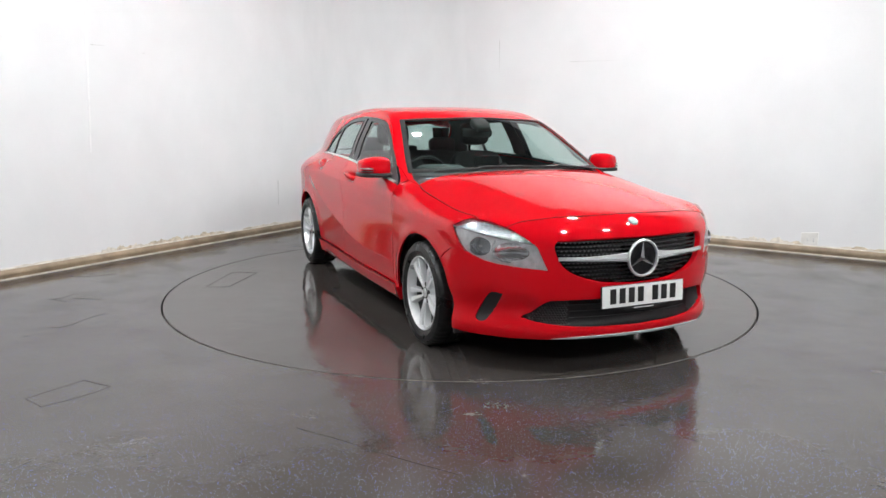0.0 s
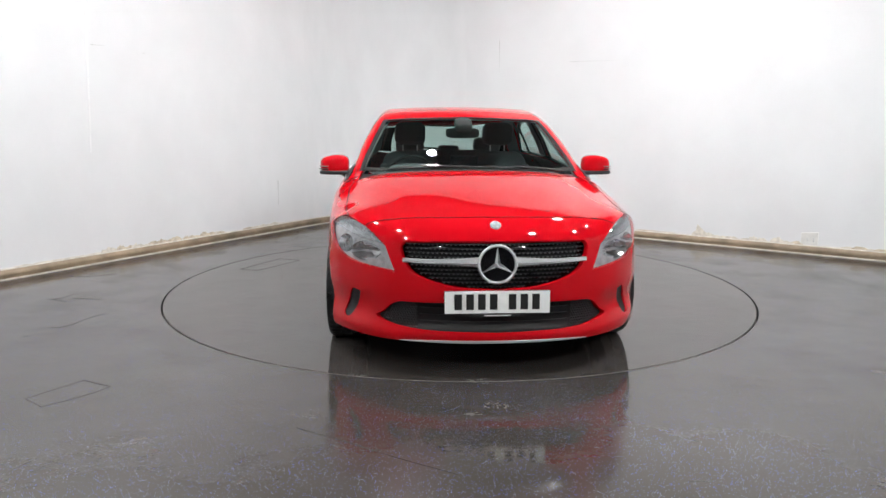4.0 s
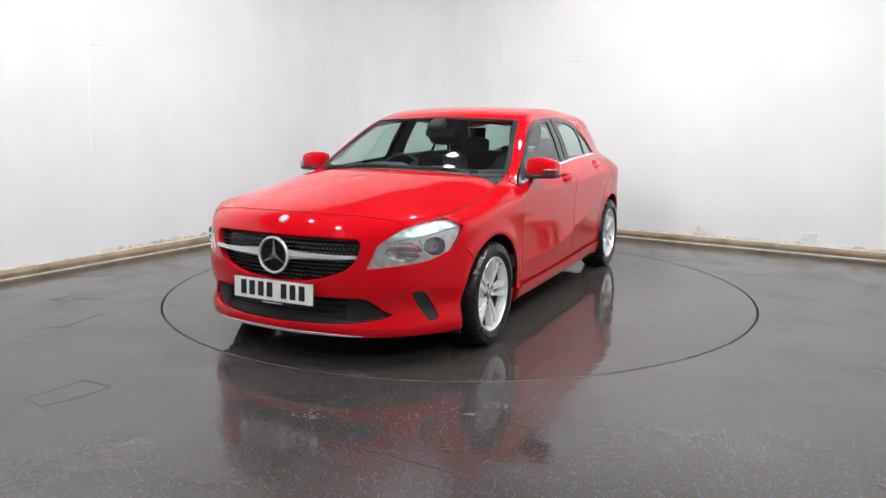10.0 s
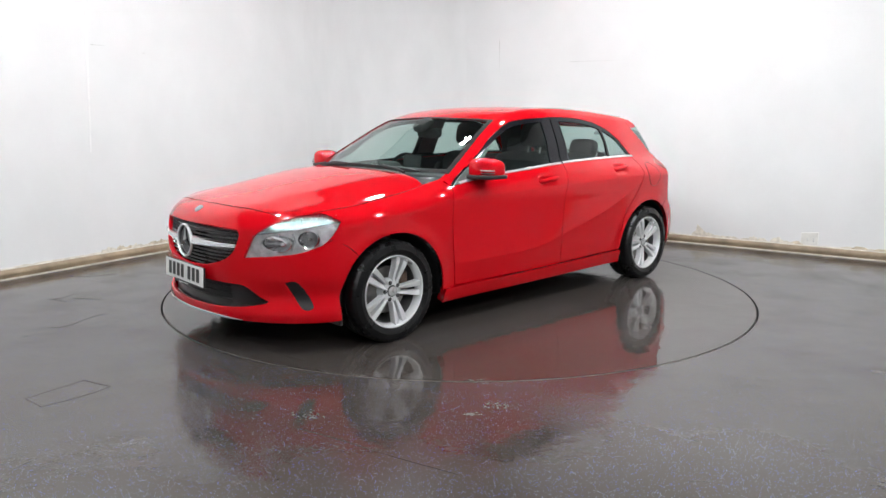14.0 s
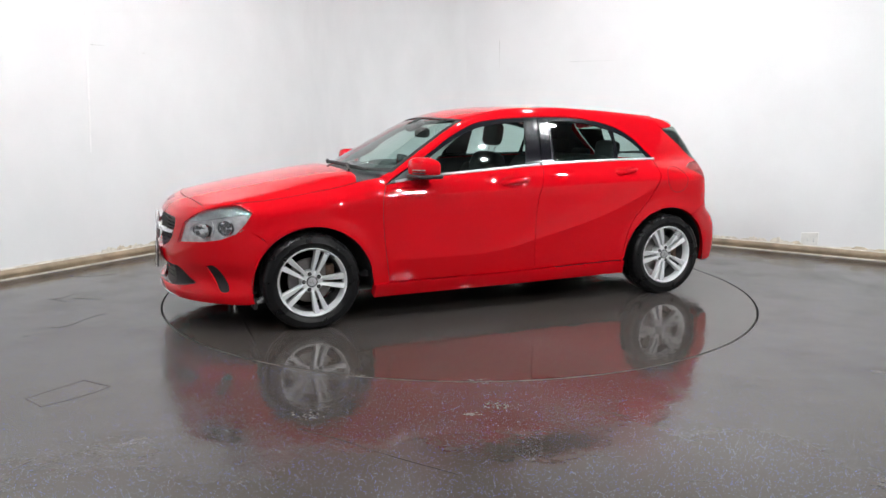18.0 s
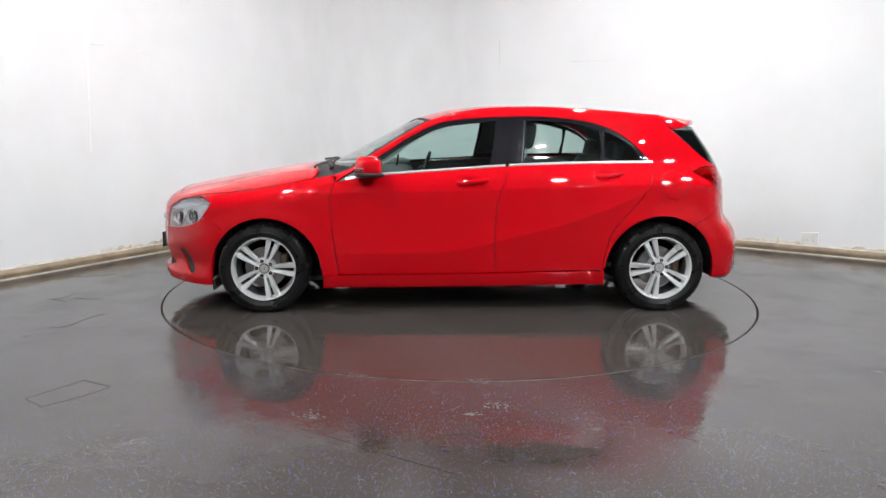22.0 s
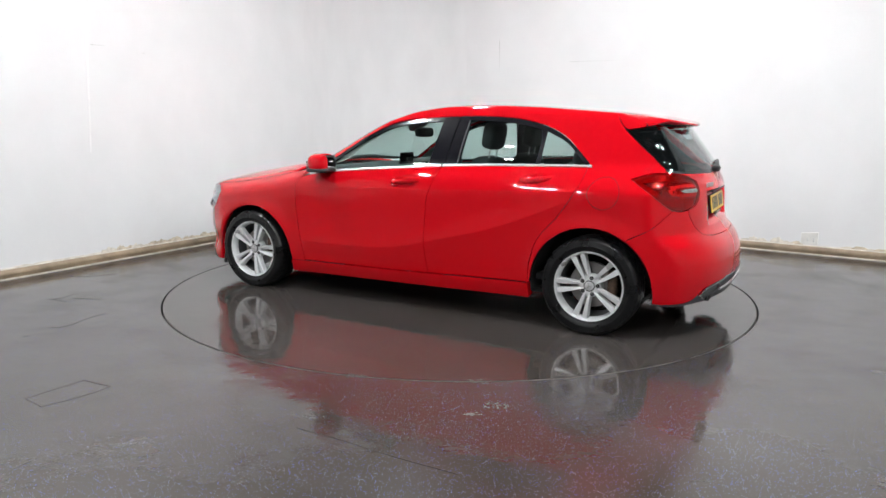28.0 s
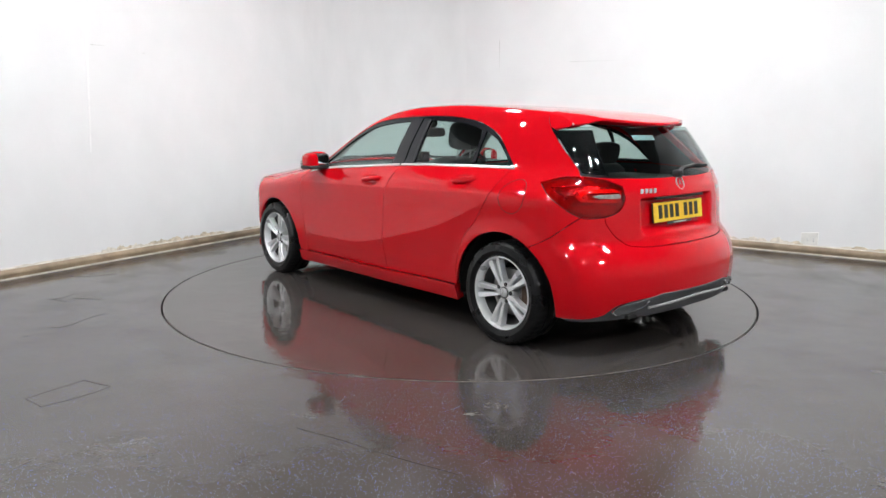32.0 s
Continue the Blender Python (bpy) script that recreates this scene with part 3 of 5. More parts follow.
def build_wall_marks():
    rnd = random.Random(11)
    bar = lambda wall, d0, z0, d1, z1, w, mat, nm="scuff": wall_piece(wall, nm, [(d0 - (w if abs(z1 - z0) > abs(d1 - d0) else 0), z0 - (0 if abs(z1 - z0) > abs(d1 - d0) else w)), (d0 + (w if abs(z1 - z0) > abs(d1 - d0) else 0), z0 + (0 if abs(z1 - z0) > abs(d1 - d0) else w)), (d1, z1)], 0.0015, mat)
    wall_piece("wall_west", "board_joint", [(4.325, 2.60), (4.345, 2.60), (4.413, 1.0), (4.397, 1.0)], 0.004, CHALK)
    bar("wall_west", 4.328, 1.951, 4.179, 1.955, 0.005, SCUFF)
    bar("wall_west", 3.811, 1.922, 3.748, 1.923, 0.004, SCUFF)
    bar("wall_west", 2.034, 0.604, 2.040, 0.300, 0.006, SCUFF)
    bar("wall_north", 1.985, 2.30, 1.990, 1.900, 0.005, SCUFF)
    bar("wall_north", 2.932, 2.000, 3.597, 1.986, 0.0035, SCUFF)
    bar("wall_north", 3.20, 0.70, 3.527, 0.672, 0.004, SCUFF)
    # crumbling plaster above the skirting
    runs = [("wall_north", 4.49, 5.55, 0.060, 11), ("wall_north", 5.90, 6.5, 0.03, 6), ("wall_north", 3.9, 4.3, 0.025, 4), ("wall_west", 2.0, 2.6, 0.03, 6), ("wall_west", 2.9, 3.5, 0.055, 7), ("wall_west", 3.5, 4.35, 0.05, 9), ("wall_west", 4.4, 5.2, 0.018, 5)]
    for wall, d0, d1, tall, n in runs:
        for i in range(n):
            d = d0 + (d1 - d0) * (i + rnd.random() * 0.6) / n
            w = (d1 - d0) / n * rnd.uniform(0.8, 1.7)
            h = tall * rnd.uniform(0.2, 1.0)
            k = rnd.randint(9, 15)
            top = [(d + w * (j / k - 0.5), 0.094 + h * math.sin(math.pi * (j + 0.4) / (k + 0.8)) ** 0.6 * rnd.uniform(0.45, 1.1)) for j in range(k + 1)]
            wall_piece(wall, "plaster_flake", [(d - w * 0.55, 0.088)] + top + [(d + w * 0.55, 0.088)], rnd.uniform(0.002, 0.004), PLASTER if rnd.random() < 0.45 else PALEPLASTER)
    wall_piece("wall_north", "plaster_flake", [(4.49, 0.09), (4.505, 0.215), (4.525, 0.20), (4.56, 0.15), (4.62, 0.12), (4.64, 0.09)], 0.006, PALEPLASTER)
    wall_piece("wall_north", "repair_patch", [(5.53, 0.095), (5.53, 0.212), (5.69, 0.228), (5.69, 0.095)], 0.004, PATCH)
    wall_piece("wall_north", "mark_bar", [(5.585, 0.135), (5.585, 0.16), (5.60, 0.16), (5.60, 0.135)], 0.0075, SCUFF)
    wall_piece("wall_north", "mark_bar", [(5.64, 0.125), (5.64, 0.165), (5.652, 0.165), (5.652, 0.125)], 0.0075, SCUFF)


CHALK = plain("filled_joint", (0.76, 0.76, 0.76), rough=0.5, vary=0.03)


def ribbon(name, pts, wide, material, parent, z=0.0):
    """A thin line lying on the floor."""
    P = bend(pts, 0.03)
    bm = bmesh.new()
    T = np.gradient(P, axis=0)
    T /= np.linalg.norm(T, axis=1)[:, None] + 1e-9
    rows = []
    rnd = random.Random(len(P))
    for p, t in zip(P, T):
        w = wide * rnd.uniform(0.5, 1.2) / 2
        c = (p[0] + rnd.uniform(-1, 1) * wide * 0.4, p[1] + rnd.uniform(-1, 1) * wide * 0.4)
        rows.append([bm.verts.new((c[0] - t[1] * s * w, c[1] + t[0] * s * w, z + h)) for s, h in ((1, 0.0), (0.6, 0.0012), (-0.6, 0.0012), (-1, 0.0))])
    for a, b in zip(rows, rows[1:]):
        for k in range(3):
            bm.faces.new((a[k], b[k], b[k + 1], a[k + 1]))
    bmesh.ops.recalc_face_normals(bm, faces=bm.faces)
    return link(name, bm, material, parent)


build_room()
build_skirting()
build_wall_marks()
turntable = build_turntable()
EMIT, e_nodes, e_links, e_b = node_mat("lamp_diffuser_glow")
e_b.inputs["Emission Color"].default_value, e_b.inputs["Emission Strength"].default_value = (0.965, 0.985, 1.0, 1), LAMP_GLOW


BLACKMETAL = plain("black_metal", (0.02, 0.02, 0.02), rough=0.5)


def build_lamps():
    """LED floodlights hung under the ceiling round the turntable, tipped towards it."""
    # (1.5, 0.5), (-0.4, 0.8) and (3.9, -5.2) are added to brighten walls and car side
    spots = [(-2.6, -4.6), (1.5, -3.1), (2.8, -2.4), (2.9, -1.0), (-1.9, -2.6), (-2.2, -0.9), (3.9, -5.2), (-1.4, -7.2), (1.5, 0.5), (2.6, -6.6), (-0.4, 0.8)]
    first = None
    for x, y in spots:
        m = Matrix.Translation((x, y, CEILING - 0.26)) @ pose(0, 0, 0, 0, max(0, min(54, 13 * math.hypot(x, y) - 15)), math.degrees(math.atan2(y, x)))
        if first is None:
            first = new("floodlight")
            tagged(first, "square LED floodlight hanging from the ceiling", "floodlight", group="studio floodlights")
            link("housing", box((0.20, 0.20, 0.05), (0, 0, 0.030), 0.010), BLACKMETAL, first)
            link("diffuser", box((0.14, 0.14, 0.010), (0, 0, 0.0), 0.003), EMIT, first, "glowing white diffuser")
            for s in (1, -1):
                link("bracket", box((0.03, 0.008, 0.36), (0, s * 0.09, 0.22), 0.002), BLACKMETAL, first)
            for s in (1, -1):
                link("cooling_fin", box((0.20, 0.02, 0.05), (0, s * 0.05, 0.075), 0.004), BLACKMETAL, first)
            first.matrix_basis = m
        else:
            copy_thing(first, m)


build_lamps()


def build_floor_marks():
    ground = bpy.data.objects["floor"]
    # cracks, with a floor hatch outlined by the last four lines
    lines = [[(-2.98, -0.635), (-2.90, -0.60), (-2.876, -0.472)], [(-2.939, -0.633), (-2.804, -0.712)], [(-3.27, 0.162), (-3.118, 0.145), (-2.903, 0.246)], [(-0.673, -2.802), (-0.476, -2.906), (-0.233, -3.058), (0.007, -3.186)], [(-2.004, -2.516), (-1.857, -2.269)], [(-1.857, -2.269), (-1.687, -2.351)], [(-1.687, -2.351), (-1.740, -2.455), (-1.875, -2.614)], [(-2.004, -2.516), (-1.940, -2.560), (-1.875, -2.614)]]
    for pts in lines:
        ribbon("floor_line", pts, 0.002 if pts[0][0] > -1 else 0.004, CRACK, ground)
    # wider streaks that stand for faint stains
    for pts, w in (([(-2.558, -1.367), (-2.463, -1.313), (-2.423, -1.11), (-2.372, -1.022)], 0.006), ([(-2.815, -0.594), (-2.592, -0.62)], 0.008), ([(-2.608, -1.55), (-2.581, -1.526)], 0.010)):
        ribbon("floor_line", pts, w, CRACK, ground)
    disc = bpy.data.objects["disc"]
    for a, b in (((-0.676, -1.866), (-1.178, -1.594)), ((-1.178, -1.594), (-1.072, -1.405)), ((-1.072, -1.405), (-0.606, -1.704)), ((-0.606, -1.704), (-0.676, -1.866))):
        ribbon("hatch_edge", [a, b], 0.005, CRACK, disc)
    # lamp reflections off the car, painted as pale specks in small patches
    rnd = random.Random(8)
    for cx, cy, r in ((-0.654, -2.665, 0.06), (0.20, -2.529, 0.055), (0.069, -2.63, 0.03), (-0.542, -2.158, 0.05), (0.119, -2.218, 0.05)):
        V, F = [], []
        for _ in range(34):
            a, d = rnd.uniform(0, 6.283), r * rnd.random() ** 0.8
            x, y, s = cx + 1.5 * d * math.cos(a), cy + 0.8 * d * math.sin(a), rnd.uniform(0.002, 0.008)
            k, n = len(V), 6
            V.append((x, y, 0.0012))
            V += [(x + s * rnd.uniform(0.6, 1.3) * math.cos(t * 6.283 / n), y + s * rnd.uniform(0.6, 1.3) * math.sin(t * 6.283 / n), 0.0002) for t in range(n)]
            F += [(k, k + 1 + t, k + 1 + (t + 1) % n) for t in range(n)]
        link("floor_glint_patch", made_mesh("floor_glint_patch", V, F), FLOOR_GLINT, ground, "pale specks painted in for lamp reflections off the car")


build_floor_marks()


# ---- the car ----
car = new("car")
tagged(car, "glossy red five-door hatchback car parked on the turntable", "car")


def ff(y, z):
    """A place on the nose, in front view coordinates."""
    x = float(nose_line(z)) - 0.28 * y ** 2 - 0.53 * y ** 4
    return fa(x, y, z)


def rr(y, z):
    """A place on the tail, in rear view coordinates."""
    x = -float(tail_line(z)) - 0.22 * y ** 2 - 0.19 * y ** 4
    return fa(x, y, z)


def see(view, P):
    P = np.atleast_2d(P)
    if view == "side":
        return P[:, [0, 2]]
    if view == "top":
        return P[:, :2]
    return np.stack([TURN * np.arctan2(P[:, 1], np.abs(P[:, 0]) - 1.2), P[:, 2]], 1)


def arc(cx, cz, r, a0, a1, n=24):
    a = np.radians(np.linspace(a0, a1, n))
    return np.stack([cx + r * np.cos(a), cz + r * np.sin(a)], 1)


def whole(half):
    """A half outline from centre line to centre line, with its mirror image."""
    half = np.array(half)
    other = half[::-1] * np.array([-1, 1])
    return np.vstack([half, other[1:-1] if abs(half[0, 0]) < 1e-6 and abs(half[-1, 0]) < 1e-6 else other])


def closed(pts):
    pts = np.array(pts)
    keep = [0]
    for i in range(1, len(pts)):
        if np.linalg.norm(pts[i] - pts[keep[-1]]) > 0.0015:
            keep.append(i)
    pts = pts[keep]
    if np.linalg.norm(pts[0] - pts[-1]) < 0.0015:
        pts = pts[:-1]
    a = np.sum(pts[:, 0] * np.roll(pts[:, 1], -1) - np.roll(pts[:, 0], -1) * pts[:, 1])
    return pts if a > 0 else pts[::-1]


# shared lines
hood_rear = bend([(1.03, 0.758), (1.005, 0.6), (1.045, 0.3), (1.058, 0)])
glass_base = bend([(0.985, 0), (0.972, 0.25), (0.925, 0.5), (0.80, 0.718)])
glass_side = bend([(0.80, 0.718), (0.66, 0.686), (0.53, 0.648), (0.30, 0.582), (0.225, 0.561)])
glass_top = bend([(0.225, 0.561), (0.285, 0.28), (0.295, 0)])
rail_x = np.linspace(0.66, -1.40, 60)
rail_p = rail(rail_x)
pillar_foot = bend([(1.03, 0.758), (0.90, 0.764), (0.78, 0.754), tuple(rail_p[0, :2])])
edge_top = np.vstack([pillar_foot[:-1], rail_p[:, :2]])
edge_side = see("side", np.vstack([shape("top", pillar_foot[:-1]), rail_p]))
lamp_line = [(2.10, 0.500, 0.543), (2.055, 0.540, 0.665), (2.0, 0.598, 0.718), (1.94, 0.648, 0.752), (1.85, 0.718, 0.779), (1.765, 0.772, 0.783), (1.688, 0.832, 0.742), (1.733, 0.828, 0.678), (1.785, 0.805, 0.616), (1.90, 0.71, 0.570)]
lamp_inner = np.vstack([bend([fa(*p) for p in lamp_line[:2]])[:-1], bend([fa(*p) for p in lamp_line[1:4]])])
lamp_top = bend([fa(*p) for p in lamp_line[3:7]], 0.012)
lamp_back = bend([fa(*p) for p in lamp_line[6:9]])
lamp_under = bend([fa(*p) for p in (*lamp_line[8:], lamp_line[0])])
lamp_edge = shape("front", lamp_top)
brow = lamp_edge[lamp_edge[:, 0] > 1.80]
hood_front = bend([(2.05, 0), (2.035, 0.25), (1.99, 0.47), tuple(brow[0, :2])])
hood_side = np.vstack([brow[:-1, :2], bend([tuple(brow[-1, :2]), (1.66, 0.765), (1.40, 0.772), (1.16, 0.775), (1.03, 0.758)])])
belt = bend([(0.86, 0.888), (0.60, 0.928), (0.086, 0.966), (-0.398, 0.996), (-0.9, 1.010), (-1.30, 1.014)])
dlo_top = bend([(-1.30, 1.014), (-1.128, 1.178), (-0.964, 1.262), (-0.759, 1.306), (-0.518, 1.322), (-0.275, 1.319), (-0.008, 1.302), (0.173, 1.270), (0.378, 1.176), (0.575, 1.062), (0.70, 0.983), (0.86, 0.888)])
door_front = bend([(0.86, 0.888), (0.891, 0.80), (0.888, 0.60), (0.86, 0.36), (0.845, 0.262)])
door_mid = bend([(-0.30, 0.990), (-0.249, 0.845), (-0.221, 0.747), (-0.204, 0.481), (-0.222, 0.272)])
door_rear = bend([(-1.28, 1.0135), (-1.262, 0.90), (-1.151, 0.726), (-1.02, 0.575), (-0.965, 0.42), (-0.955, 0.288)])
arch_f, arch_r = (1.335, 0.275, 0.372), (-1.345, 0.285, 0.376)
tail_lamp_line = [(-1.56, 0.80, 0.955), (-1.70, 0.76, 0.988), (-1.84, 0.63, 0.978), (-1.905, 0.505, 0.935), (-1.92, 0.50, 0.86), (-1.91, 0.545, 0.80), (-1.885, 0.63, 0.772), (-1.80, 0.74, 0.775), (-1.685, 0.80, 0.855)]
tl_top = bend([fa(*p) for p in tail_lamp_line[:4]])
tl_inner = bend([fa(*p) for p in tail_lamp_line[3:7]])
tl_low = bend([fa(*p) for p in (*tail_lamp_line[6:], tail_lamp_line[0])])


def cut(line, keep):
    return np.array([p for p in line if keep(p)])


DOORS = {}


def build_panels():
    panel("bonnet", "top", closed(np.vstack([hood_front, hood_side, hood_rear, np.vstack([hood_rear[::-1], hood_side[::-1], hood_front[::-1]]) * [1, -1]])), PAINT, car)
    panel("scuttle", "top", closed(np.vstack([hood_rear[::-1], pillar_foot[:2], glass_base[::-1], (np.vstack([hood_rear[::-1], pillar_foot[:2], glass_base[::-1]]) * [1, -1])[::-1]])), BLACK, car, level=-0.02, label="black plastic scuttle below the windscreen")
    screen = np.vstack([glass_base, glass_side, glass_top])
    panel("windscreen", "top", closed(np.vstack([screen, screen[::-1] * [1, -1]])), GLASS, car, level=-0.004, deep=0.006)
    # roof with the inner halves of the windscreen pillars
    half = np.vstack([glass_top[::-1], glass_side[::-1], glass_base[-1:], [(0.87, 0.736)], edge_top, [(-1.43, 0.30), (-1.44, 0)]])
    panel("roof", "top", closed(np.vstack([half, half[::-1] * [1, -1]])), PAINT, car, gap=0)
    # front wings
    hs = see("side", np.vstack([brow[-1:], shape("top", hood_side[len(brow):])]))
    gap_f = [(1.75, 0.645), (1.66, 0.60), (1.60, 0.545)]
    edge_l = see("side", np.vstack([lamp_edge[len(brow) - 1:], shape("front", lamp_back)]))
    a0 = math.degrees(math.atan2(0.545 - arch_f[1], 1.60 - arch_f[0]))
    wing = np.vstack([hs, edge_side[edge_side[:, 0] > 0.875], door_front, [(0.85, 0.245), (0.955, 0.245)], arc(*arch_f, 180 - 4, a0), bend(gap_f[::-1]), edge_l[::-1]])
    panel("front_wing", "side", closed(wing), PAINT, car, pair=True)
    # doors
    b1, b2 = belt[belt[:, 0] > -0.29], belt[(belt[:, 0] < -0.31) & (belt[:, 0] > -1.275)]
    xs = np.arange(-1.45, 1.15, 0.010)
    folds = [np.stack([xs, crease_1(xs)], 1), np.stack([xs, crease_2(xs)], 1)]
    DOORS["front"] = panel("front_door", "side", closed(np.vstack([b1, door_mid, [(0.0, 0.266)], door_front[::-1]])), PAINT, car, pair=True, step=0.02, lines=folds)
    DOORS["rear"] = panel("rear_door", "side", closed(np.vstack([b2, door_rear, [(-0.6, 0.281)], door_mid[::-1]])), PAINT, car, pair=True, step=0.02, lines=folds)
    # side frame, roof rail and rear quarter in one pressing
    glass_front = bend([tuple(edge_side[-1]), (-1.425, 1.29), (-1.47, 1.235), (-1.60, 1.12), (-1.745, 0.995), (-1.765, 0.972)])
    lower = see("side", shape("rear", tl_low))
    upper = see("side", shape("rear", tl_top))
    upper = upper[upper[:, 0] > -1.765]
    lower = lower[lower[:, 0] > -1.80]
    gap_r = bend([tuple(lower[0]), (-1.70, 0.675), (-1.57, 0.605)])
    a1 = math.degrees(math.atan2(0.605 - arch_r[1], -1.57 - arch_r[0]))
    quarter = np.vstack([edge_side[edge_side[:, 0] < 0.875], glass_front[1:], upper[::-1], lower[::-1], gap_r, arc(*arch_r, a1, 4), door_rear[::-1], dlo_top])
    DOORS["side"] = panel("body_side", "side", closed(quarter), PAINT, car, pair=True)
    flank = np.vstack([cut(glass_front, lambda p: p[1] > 1.236), [(-1.49, 1.238), (-1.57, 1.256), (-1.585, 1.272), (-1.50, 1.315)]])
    panel("spoiler_side", "side", closed(flank), PAINT, car, gap=0.001, pair=True)
    panel("sill", "side", closed(np.vstack([bend([(0.95, 0.256), (0.079, 0.2635), (-0.96, 0.2855)]), bend([(-0.965, 0.185), (0.079, 0.172), (0.955, 0.165)])])), PAINT, car, level=0.021, deep=0.05, pair=True)
    # nose and tail
    top = see("front", shape("top", hood_front))
    side = np.vstack([[fa(1.72, 0.815, 0.645)], see("front", shape("side", bend(gap_f[1:]))), see("front", shape("side", arc(*arch_f, a0, -13.5)))])
    bottom = bend([tuple(side[-1]), fa(1.80, 0.80, 0.183), fa(1.98, 0.62, 0.184), ff(0.35, 0.190), ff(0, 0.192)])
    half = np.vstack([top, lamp_inner[::-1], lamp_under[::-1], side, bottom])
    half[0, 0] = half[-1, 0] = 0
    grille = np.vstack([bend([ff(0, 0.704), ff(0.25, 0.704), ff(0.455, 0.698)]), bend([ff(0.455, 0.698), ff(0.474, 0.66), ff(0.44, 0.57), ff(0.36, 0.515), ff(0.2, 0.475), ff(0, 0.462)])])
    grille[0, 0] = grille[-1, 0] = 0
    intake = np.vstack([bend([ff(0, 0.40), ff(0.40, 0.395), ff(0.50, 0.385), ff(0.57, 0.325)]), bend([ff(0.57, 0.325), ff(0.60, 0.293), ff(0.40, 0.258), ff(0, 0.247)])])
    intake[0, 0] = intake[-1, 0] = 0
    vent = closed(bend([fa(1.965, 0.68, 0.412), fa(1.925, 0.735, 0.418), fa(1.885, 0.775, 0.35), fa(1.855, 0.798, 0.270), fa(1.895, 0.757, 0.258), fa(1.937, 0.715, 0.33), fa(1.965, 0.68, 0.412)]))
    vents = [vent, closed(vent * [-1, 1])]
    panel("front_bumper", "front", closed(whole(half)), PAINT, car, holes=[closed(whole(grille)), closed(whole(intake)), *vents], deep=0.03)
    head = closed(np.vstack([lamp_inner, lamp_top, lamp_back, lamp_under]))
    DOORS["headlamp"] = panel("headlamp", "front", head, LENS, car, deep=0.004, pair=True, label="clear headlamp lens")
    panel("grille_back", "front", shrink(closed(whole(grille)), -0.02), GLOSSBLACK, car, level=-0.05, deep=0)
    panel("intake_back", "front", shrink(closed(whole(intake)), -0.02), BLACK, car, level=-0.05, deep=0)
    panel("vent_back", "front", shrink(vent, -0.006), BLACK, car, level=-0.015, deep=0, pair=True)
    # tail
    gate_low = bend([fa(*tail_lamp_line[6]), rr(0.60, 0.73), rr(0.53, 0.645), rr(0.42, 0.606), rr(0, 0.60)])
    pane = np.vstack([bend([rr(0, 1.262), rr(0.3, 1.262), fa(-1.60, 0.55, 1.257), fa(-1.46, 0.61, 1.245)]), bend([fa(-1.46, 0.61, 1.245), fa(-1.60, 0.655, 1.12), fa(-1.745, 0.68, 0.995)]), bend([fa(-1.745, 0.68, 0.995), fa(-1.83, 0.55, 0.982), rr(0.25, 0.974), rr(0, 0.973)])])
    pane[0, 0] = pane[-1, 0] = 0
    panel("rear_window", "rear", closed(whole(pane)), BACKGLASS, car, deep=0.006, label="dark tinted rear window")
    low = np.vstack([bend([rr(0, 0.973), rr(0.25, 0.974), fa(-1.83, 0.55, 0.982), fa(-1.745, 0.68, 0.995)]), [fa(-1.765, 0.70, 0.972)], cut(tl_top, lambda p: p[0] < fa(-1.765, 0.70, 0.972)[0]), tl_inner, gate_low])
    low[0, 0] = low[-1, 0] = 0
    DOORS["gate"] = panel("tailgate", "rear", closed(whole(low)), PAINT, car, step=0.016)
    DOORS["tail_lamp"] = panel("tail_lamp", "rear", closed(np.vstack([tl_top, tl_inner, tl_low])), REDGLASS, car, deep=0.006, pair=True, label="red tail lamp lens")
    q_low = see("rear", shape("side", gap_r))
    arch_low = see("rear", shape("side", arc(*arch_r, a1, 188.5)))
    base = bend([tuple(arch_low[-1]), fa(-1.80, 0.81, 0.228), fa(-1.93, 0.70, 0.250), rr(0.60, 0.31), rr(0.35, 0.338), rr(0, 0.345)])
    tl_part = cut(tl_low, lambda p: p[0] < q_low[0][0])
    half = np.vstack([gate_low[::-1], tl_part, q_low, arch_low, base])
    half[0, 0] = half[-1, 0] = 0
    panel("rear_bumper", "rear", closed(whole(half)), PAINT, car, deep=0.03)
    d_low = np.vstack([base[::-1], bend([fa(-1.78, 0.80, 0.212), rr(0.5, 0.222), rr(0, 0.232)])])
    d_low[0, 0] = d_low[-1, 0] = 0
    panel("diffuser", "rear", closed(whole(d_low)), TRIM, car, level=-0.012, label="black lower rear bumper trim")
    # glazing
    def pane_of(*segs):
        return outline(*segs)
    g1 = pane_of([(0.60, 0.942), (0.086, 0.975), (-0.175, 0.991)], [(-0.175, 0.991), (-0.205, 1.15), (-0.225, 1.288)], [(-0.225, 1.288), (-0.008, 1.272), (0.173, 1.238), (0.378, 1.146), (0.56, 1.032), (0.63, 0.985)], [(0.63, 0.985), (0.60, 0.942)])
    g2 = pane_of([(-0.41, 1.008), (-0.935, 1.022)], [(-0.935, 1.022), (-0.955, 1.15), (-0.94, 1.235)], [(-0.94, 1.235), (-0.759, 1.277), (-0.518, 1.293), (-0.435, 1.293)], [(-0.435, 1.293), (-0.41, 1.008)])
    g3 = pane_of([(-0.968, 1.024), (-1.258, 1.028)], [(-1.258, 1.028), (-1.118, 1.158), (-0.978, 1.228)], [(-0.978, 1.228), (-0.968, 1.024)])
    dlo = closed(np.vstack([belt, dlo_top]))
    panel("window_surround", "side", dlo, WINDOWTRIM, car, holes=[g1, g2, g3], level=-0.003, deep=0.016, pair=True, label="dark grey window frame")
